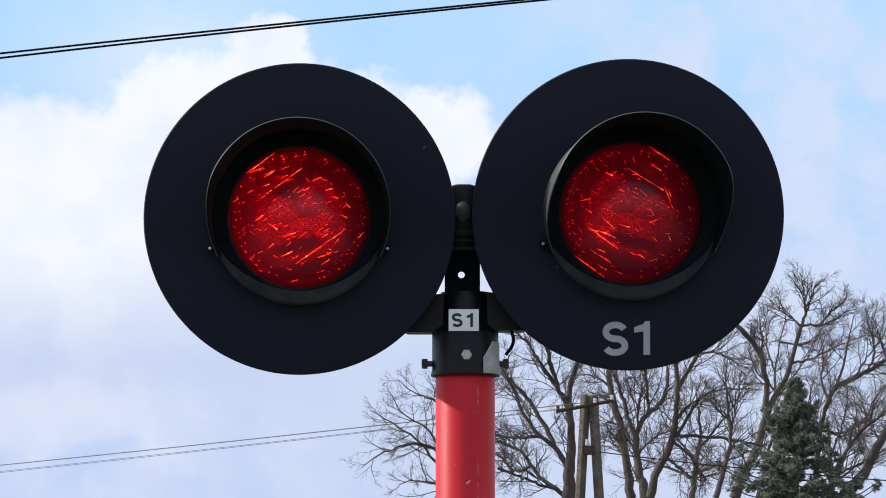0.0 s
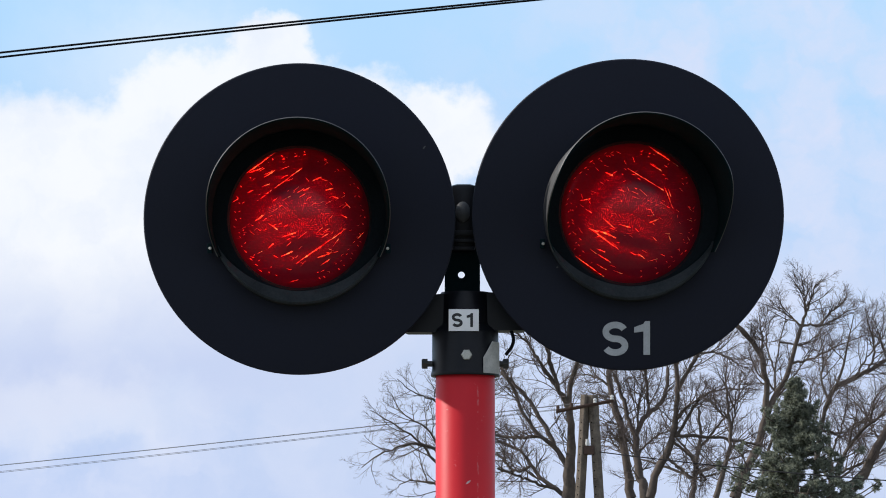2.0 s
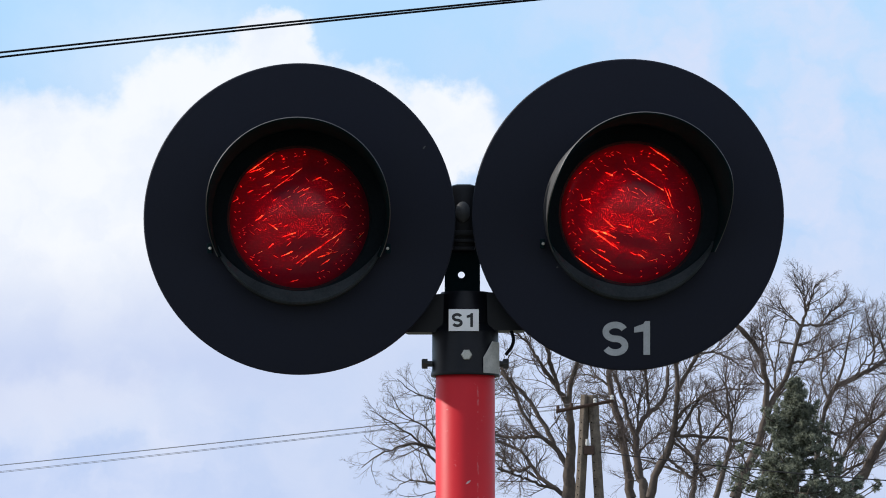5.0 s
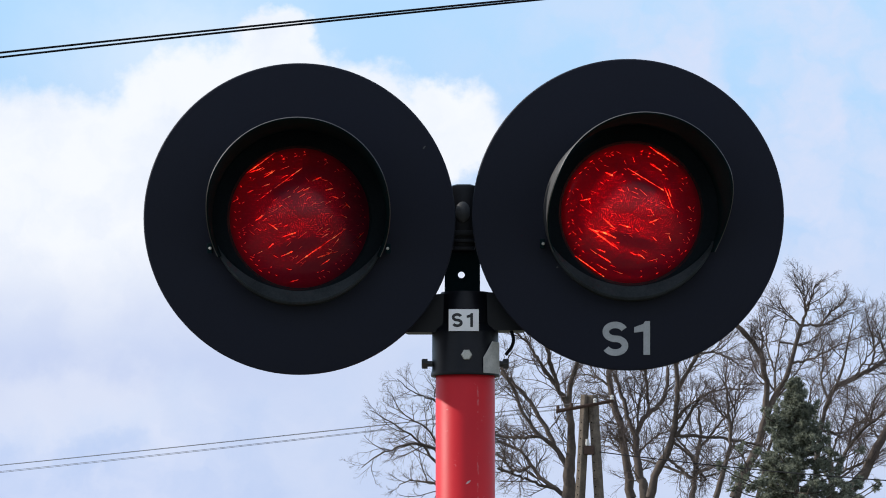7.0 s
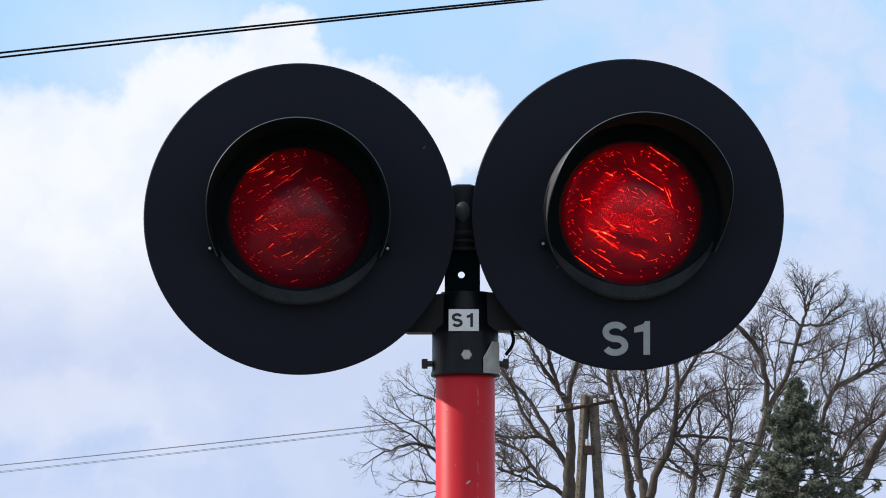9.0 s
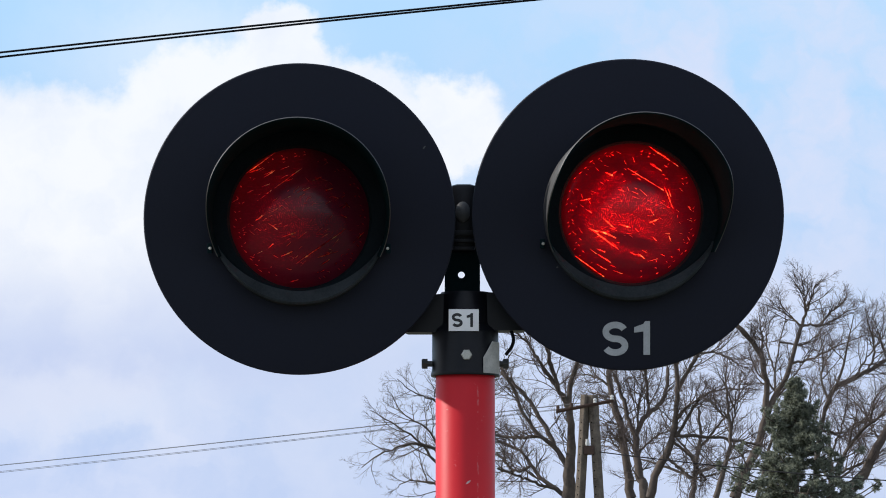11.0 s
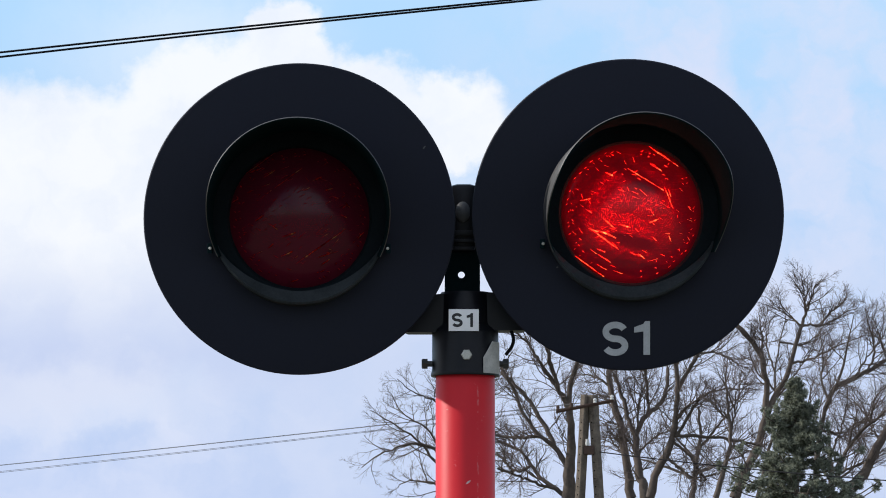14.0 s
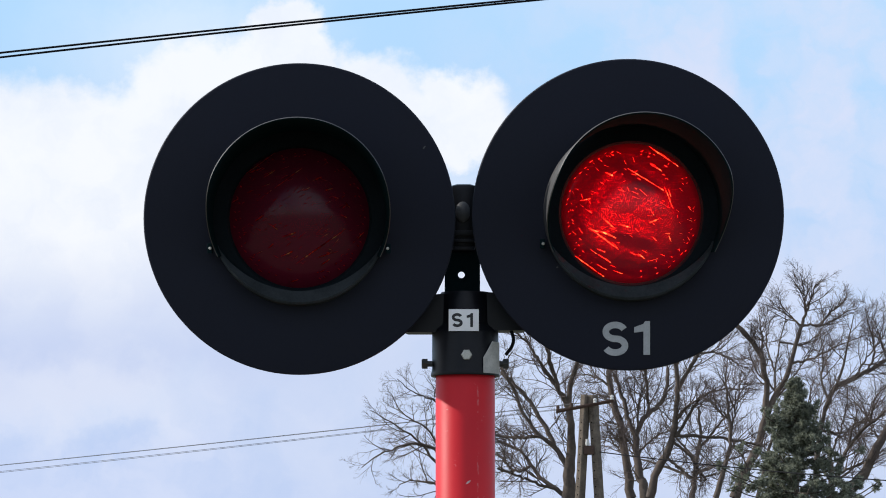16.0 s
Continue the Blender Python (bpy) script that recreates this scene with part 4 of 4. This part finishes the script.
bare_tree("distant bare tree with a thin grey crown", (
    (0.103, 0.034, (7.49, 0.00), (7.60, 8.54), (7.73, 9.57), (7.87, 10.56), (7.77, 11.30)),
    (0.052, 0.021, (7.73, 9.69), (7.18, 10.31), (6.75, 10.94), (6.58, 11.56)),
    (0.052, 0.021, (7.80, 10.06), (8.48, 10.82), (8.91, 11.44), (9.23, 12.06)),
    (0.052, 0.021, (7.66, 9.19), (6.66, 9.57), (5.63, 9.93), (4.76, 10.31)),
    (0.052, 0.021, (7.69, 9.31), (8.73, 9.69), (9.59, 10.06), (10.29, 10.44)),
), 150, 18, 0.58, (7, 6, 4, 2), 2)
bare_tree("low bare tree at the back with a broad thin crown", (
    (0.107, 0.036, (12.04, 0.00), (12.22, 8.77), (12.26, 9.57), (12.20, 10.34), (12.10, 11.12)),
    (0.053, 0.021, (12.24, 9.32), (11.70, 10.09), (11.31, 10.85), (11.06, 11.62)),
    (0.053, 0.021, (12.24, 9.57), (12.77, 10.34), (13.31, 11.12), (13.64, 11.77)),
    (0.053, 0.021, (12.24, 9.20), (13.12, 9.84), (14.01, 10.21), (14.55, 10.60)),
    (0.045, 0.021, (12.21, 9.96), (12.50, 10.85), (12.69, 11.77), (12.60, 12.27)),
), 155, 19, 0.58, (7, 6, 4, 2), 2)


def spruce(x, y, top, reach, seed):
    """Whorls of boughs set with tufts of needles."""
    rng = np.random.default_rng(seed)
    root = tagged(new("spruce"), "dense blue-green spruce in front of bare trees", "tree")
    root.location = (x, y, 0)
    line = np.array([[[0, 0, 0], [0.03, 0, top * 0.5], [0, 0, top]]])
    mesh_of("trunk", [tubes(line, np.array([[0.16, 0.1, 0.015]]), 10)], M_BARK, root, "brown spruce trunk")
    boughs, tufts = [], []
    z = 0.7
    while z < top - 0.1:
        f = 1 - z / top
        n = int(5 + 11 * f)
        for i in range(n):
            a = rng.uniform(0, 6.283)
            ln = (0.02 + 1.25 * reach * f ** 1.25) * rng.uniform(0.5, 1.15) * (1 + 0.3 * math.sin(3 * a + 9 * z))
            s = np.linspace(0, 1, 6)
            d = np.array([math.cos(a), math.sin(a), 0.0])
            rise = rng.uniform(0.0, 0.2) - 0.15 * f
            b = np.array([0, 0, z]) + s[:, None] * ln * d + np.stack((s * 0, s * 0, ln * (rise * s - 0.1 * s + 0.22 * s ** 3)), axis=1)
            boughs.append(b)
            for q0 in (0.45, 0.75, 1.0):
                heart = np.array([np.interp(q0, s, b[:, j]) for j in range(3)]) + rng.normal(0, 0.05, 3)
                for _ in range(6 if z > top * 0.55 else 3):
                    tufts.append((heart + rng.normal(0, min(0.06, 0.025 + 0.4 * f), 3) * np.array([1, 1, 0.8]), d))
        z += 0.2 * (0.6 + 0.6 * f)
    boughs = np.array(boughs)
    tagged(mesh_of("bough_frame", [tubes(boughs, np.full(boughs.shape[:2], 0.014), 4)], M_BARK, root), kind="stuff")
    c = np.array([t[0] for t in tufts])
    d = np.array([t[1] for t in tufts])
    blades = 34
    c = np.repeat(c, blades, axis=0)
    d = np.repeat(d, blades, axis=0)
    k = len(c)
    way = d * 0.5 + np.array([0, 0, 0.35]) + rng.normal(0, 0.62, (k, 3))
    way /= np.linalg.norm(way, axis=1, keepdims=True)
    side = np.cross(way, rng.normal(0, 1, (k, 3)))
    side /= np.linalg.norm(side, axis=1, keepdims=True)
    ln, wd = rng.uniform(0.05, 0.14, (k, 1)), rng.uniform(0.008, 0.016, (k, 1))
    v = np.stack((c, c + way * ln * 0.5 + side * wd, c + way * ln, c + way * ln * 0.5 - side * wd), axis=1).reshape(-1, 3)
    mesh_of("needles", [(v, np.arange(4 * k).reshape(-1, 4))], M_NEEDLE, root, "blue-green needles", smooth=False)


spruce(8.47, 118, 9.96, 6.2, 4)


# ---- pole and wires ----
def strut(bm, a, b, w, d, turn):
    """A square beam from a to b, turned about its length, with chamfered edges."""
    a, b = Vector(a), Vector(b)
    zx = (b - a).normalized()
    xx = Vector((math.cos(radians(turn)), math.sin(radians(turn)), 0)) if abs(zx.z) > 0.7 else Vector((0, 1, 0))
    yx = zx.cross(xx).normalized()
    q = Matrix((yx.cross(zx), yx, zx)).transposed().to_4x4()
    n = (b - a).length
    block2 = bmesh.ops.create_cube(bm, size=1.0, matrix=Matrix.Translation((a + b) / 2) @ q @ Matrix.Diagonal((w, d, n, 1)))
    edges = {e for v in block2["verts"] for e in v.link_edges}
    bmesh.ops.bevel(bm, geom=list(edges), offset=min(w, d) * 0.12, segments=1, affect="EDGES")


def utility_pole():
    root = tagged(new("utility_pole"), "weathered concrete A-shaped utility pole with rusty crossarm", "utility pole")
    root.location = (3.23, 110, 0)
    for x0, x1 in ((-0.545, -0.03), (0.645, 0.13)):
        bm = bmesh.new()
        strut(bm, (x0, 0, 0), (x1, 0, 9.0), 0.14, 0.22, -38)
        leg = part("leg", bm, M_CONCRETE, root, "weathered concrete leg", smooth=False)
        for k in range(22):
            z = 4.6 + 0.18 * k
            bm = bmesh.new()
            lathe(bm, [(0, -0.004), (0.016, -0.004), (0.016, 0.03), (0, 0.03)], 8, "Y")
            part("bolt_hole", bm, M_DARK, leg, smooth=False, m=pose(x0 + (x1 - x0) * z / 9.0 - 0.11 * 0.616, -0.11 * 0.788, z, 0, 0, -38))
    bm = bmesh.new()
    strut(bm, (-0.70, -0.2, 8.63), (0.58, -0.2, 8.88), 0.04, 0.04, 0)
    strut(bm, (-0.70, -0.14, 8.60), (0.58, -0.14, 8.85), 0.02, 0.05, 0)
    arm = part("crossarm", bm, M_RUST, root, "rusty steel crossarm", smooth=False)
    for x, z in ((-0.66, 8.62), (-0.36, 8.68), (0.17, 8.78), (0.55, 8.855)):
        bm = bmesh.new()
        lathe(bm, [(0, 0.0), (0.05, 0.0), (0.055, 0.03), (0.035, 0.05), (0.05, 0.07), (0.045, 0.11), (0.02, 0.13), (0, 0.13)], 14, "Z")
        part("insulator", bm, M_CERAMIC if x > 0 else M_RUST, arm, "white porcelain insulator" if x > 0 else "brown glazed insulator", m=pose(x, -0.2, z + 0.03) @ Matrix.Scale(0.8, 4))
    bm = bmesh.new()
    block(bm, -0.08, 0.16, -0.12, 0.12, 7.66, 7.86, 0.02)
    part("spacer", bm, M_RUST, root, "brown spacer block between the legs")
    bm = bmesh.new()
    lathe(bm, [(0, 0.0), (0.05, 0.0), (0.07, 0.06), (0.05, 0.16), (0.06, 0.2), (0, 0.22)], 14, "Z", m=Matrix.Translation((0.0, -0.14, 7.86)) @ Matrix.Scale(0.7, 4))
    part("fitting", bm, M_CERAMIC, root, "white porcelain fitting")


def wire(name, label, a, b, sag, r, material, group):
    t = np.linspace(0, 1, 40)[:, None]
    a, b = np.array(a), np.array(b)
    line = a + (b - a) * t
    line[:, 2] -= (4 * t * (1 - t))[:, 0] * sag
    mid = line.mean(0)
    ob = mesh_of(name, [tubes((line - mid)[None], np.full((1, 40), r), 6)], material, None)
    ob.location = mid
    return tagged(ob, label, "cable", group=group)


utility_pole()


def insect():
    """A small dark fly with two pairs of outspread wings."""
    root = tagged(new("insect"), "tiny dark insect flying in front of the sky", "insect")
    bm = bmesh.new()
    lathe(bm, [(0, -0.0042), (0.0010, -0.0036), (0.0013, -0.002), (0.0016, 0.0), (0.0013, 0.0025), (0, 0.0045)], 10, "X")
    part("body", bm, M_CABLE, root, "dark segmented body")
    for s in (-1, 1):
        bm = bmesh.new()
        outline = [(0.0005, 0.0), (0.0018, 0.0024), (0.001, 0.0052), (-0.0008, 0.0058), (-0.0018, 0.003), (-0.001, 0.0)]
        top = [bm.verts.new((x, s * y, 0.0014 + 0.35 * y)) for x, y in outline]
        low = [bm.verts.new((x, s * y, 0.0012 + 0.35 * y)) for x, y in outline]
        bm.faces.new(top)
        bm.faces.new(low)
        for i in range(6):
            bm.faces.new((top[i], top[(i + 1) % 6], low[(i + 1) % 6], low[i]))
        part("wing", bm, M_WIRE, root, "thin grey wing", smooth=False)
    root.location = (2, 9, 2)
    return root


FLY = insect()
FLY_BY = copy_thing(FLY, pose(-3, 9.2, 2))
CABLES = [wire("overhead_cable", "thin black overhead cable against the sky", (-4.12, 30, 5.569), (4.94, 30, 6.462), -0.035, 0.0066, M_CABLE, "overhead cables")]
CABLES.append(wire("overhead_cable", "thin black overhead cable against the sky", (-4.12, 30, 5.529), (4.94, 30, 6.437), -0.053, 0.0066, M_CABLE, "overhead cables"))
wire("overhead_wire", "thin grey overhead wire strung from the pole", (2.55, 109.80, 8.65), (-20.86, 148.52, 8.49), 0.06, 0.0056, M_WIRE, "overhead wires")
wire("overhead_wire", "thin grey overhead wire strung from the pole", (2.81, 109.80, 8.70), (-21.01, 148.52, 8.51), 0.06, 0.0056, M_WIRE, "overhead wires")
wire("overhead_wire", "thin grey overhead wire strung from the pole", (3.51, 109.80, 8.85), (-21.44, 148.52, 8.68), 0.06, 0.0056, M_WIRE, "overhead wires")
wire("overhead_wire", "thin grey overhead wire strung from the pole", (3.84, 109.80, 8.90), (-21.64, 148.52, 8.67), 0.06, 0.0056, M_WIRE, "overhead wires")
wire("service_cable", "black service cable running from the pole", (3.51, 109.80, 7.71), (9.38, 100.00, 6.56), 0.05, 0.014, M_CABLE, "overhead wires")


# ---- what moves: the flashing of the two lamps, the drift of the clouds ----
def brightness(t, on, off):
    """Filament brightness with its lag: lit from on to off in every turn of 1.0037 s."""
    turn = 1.0037
    p = (t - on) % turn
    lit = off - on
    if p < lit:
        return (1 - math.exp(-p / 0.1)) ** 1.55
    return 0.84 * math.exp(-(p - lit) / 0.045) + 0.16 * math.exp(-(p - lit) / 0.12)


def motions():
    # the added shutter's slots uncover the glowing strips by as much as the lamp is bright
    for shutter, on, off, full in ((SHUTTER_A, -0.054, 0.450, 1.0), (SHUTTER_B, 0.415, 0.912, 0.84)):
        x0, z0 = shutter.location.x - 0.006, shutter.location.z
        rows = []
        for i in range(481):
            b = full * brightness(i / 30, on, off)
            rows.append((i / 30, pose(x0 + 0.0005 + (0.0003 + 0.0052 * b if b > 0.02 else 0), 0.1696, z0)))
        walk(shutter, rows)
    # the two cables stir a little in the wind
    for ob in CABLES:
        x, y, z = ob.location
        walk(ob, [(t, pose(x, y, z + dz)) for t, dz in ((0, 0.0), (1.5, 0.0037), (3.5, 0.006), (7, 0.0044), (9, 0.0037), (12.5, 0.007), (16, 0.0037))])
    # the insect darts past between the signal and the eye
    walk(FLY, [
        (0, pose(1.675, 9, 2.205, 0, 0, 25)),
        (6.8, pose(1.158, 9, 2.288, 0, 0, 25)),
        (7.1, pose(0.849, 9, 2.591, 0, 0, 25)),
        (7.2, pose(0.760, 9, 2.703, 0, 0, 25)),
        (7.3, pose(0.730, 9, 2.809, 0, 0, 25)),
        (7.4, pose(0.677, 9, 2.886, 0, 0, 25)),
        (7.5, pose(0.628, 9, 2.871, 0, 0, 25)),
        (7.6, pose(0.568, 9, 2.828, 0, 0, 25)),
        (7.7, pose(0.482, 9, 2.826, 0, 0, 25)),
        (7.8, pose(0.442, 9, 2.863, 0, 0, 25)),
        (7.9, pose(0.447, 9, 2.887, 0, 0, 25)),
        (8, pose(0.457, 9, 2.851, 0, 0, 25)),
        (8.1, pose(0.523, 9, 2.785, 0, 0, 25)),
        (8.2, pose(0.599, 9, 2.726, 0, 0, 25)),
        (8.3, pose(0.693, 9, 2.632, 0, 0, 25)),
        (8.5, pose(0.932, 9, 2.496, 0, 0, 25)),
        (16, pose(1.878, 9, 1.998, 0, 0, 25)),
    ])
    # another crosses on a long straight line
    walk(FLY_BY, [(0, pose(-2.2, 9.2, 1.9, 0, 0, 10)), (10.9, pose(-0.95, 9.2, 2.41, 0, 0, 10)), (11.4, pose(-0.107, 9.2, 2.711, 0, 0, 10)), (11.5, pose(0.015, 9.2, 2.733, 0, 0, 10)),
                  (11.6, pose(0.125, 9.2, 2.775, 0, 0, 10)), (11.9, pose(0.46, 9.2, 2.93, 0, 0, 10)), (12.2, pose(0.8, 9.2, 3.1, 0, 0, 10)), (16, pose(3.0, 9.2, 3.6, 0, 0, 10))])
    walk(SKY, [(0, pose(-5, 3000, 286)), (8, pose(0, 3000, 291)), (16, pose(5, 3000, 296))])


motions()
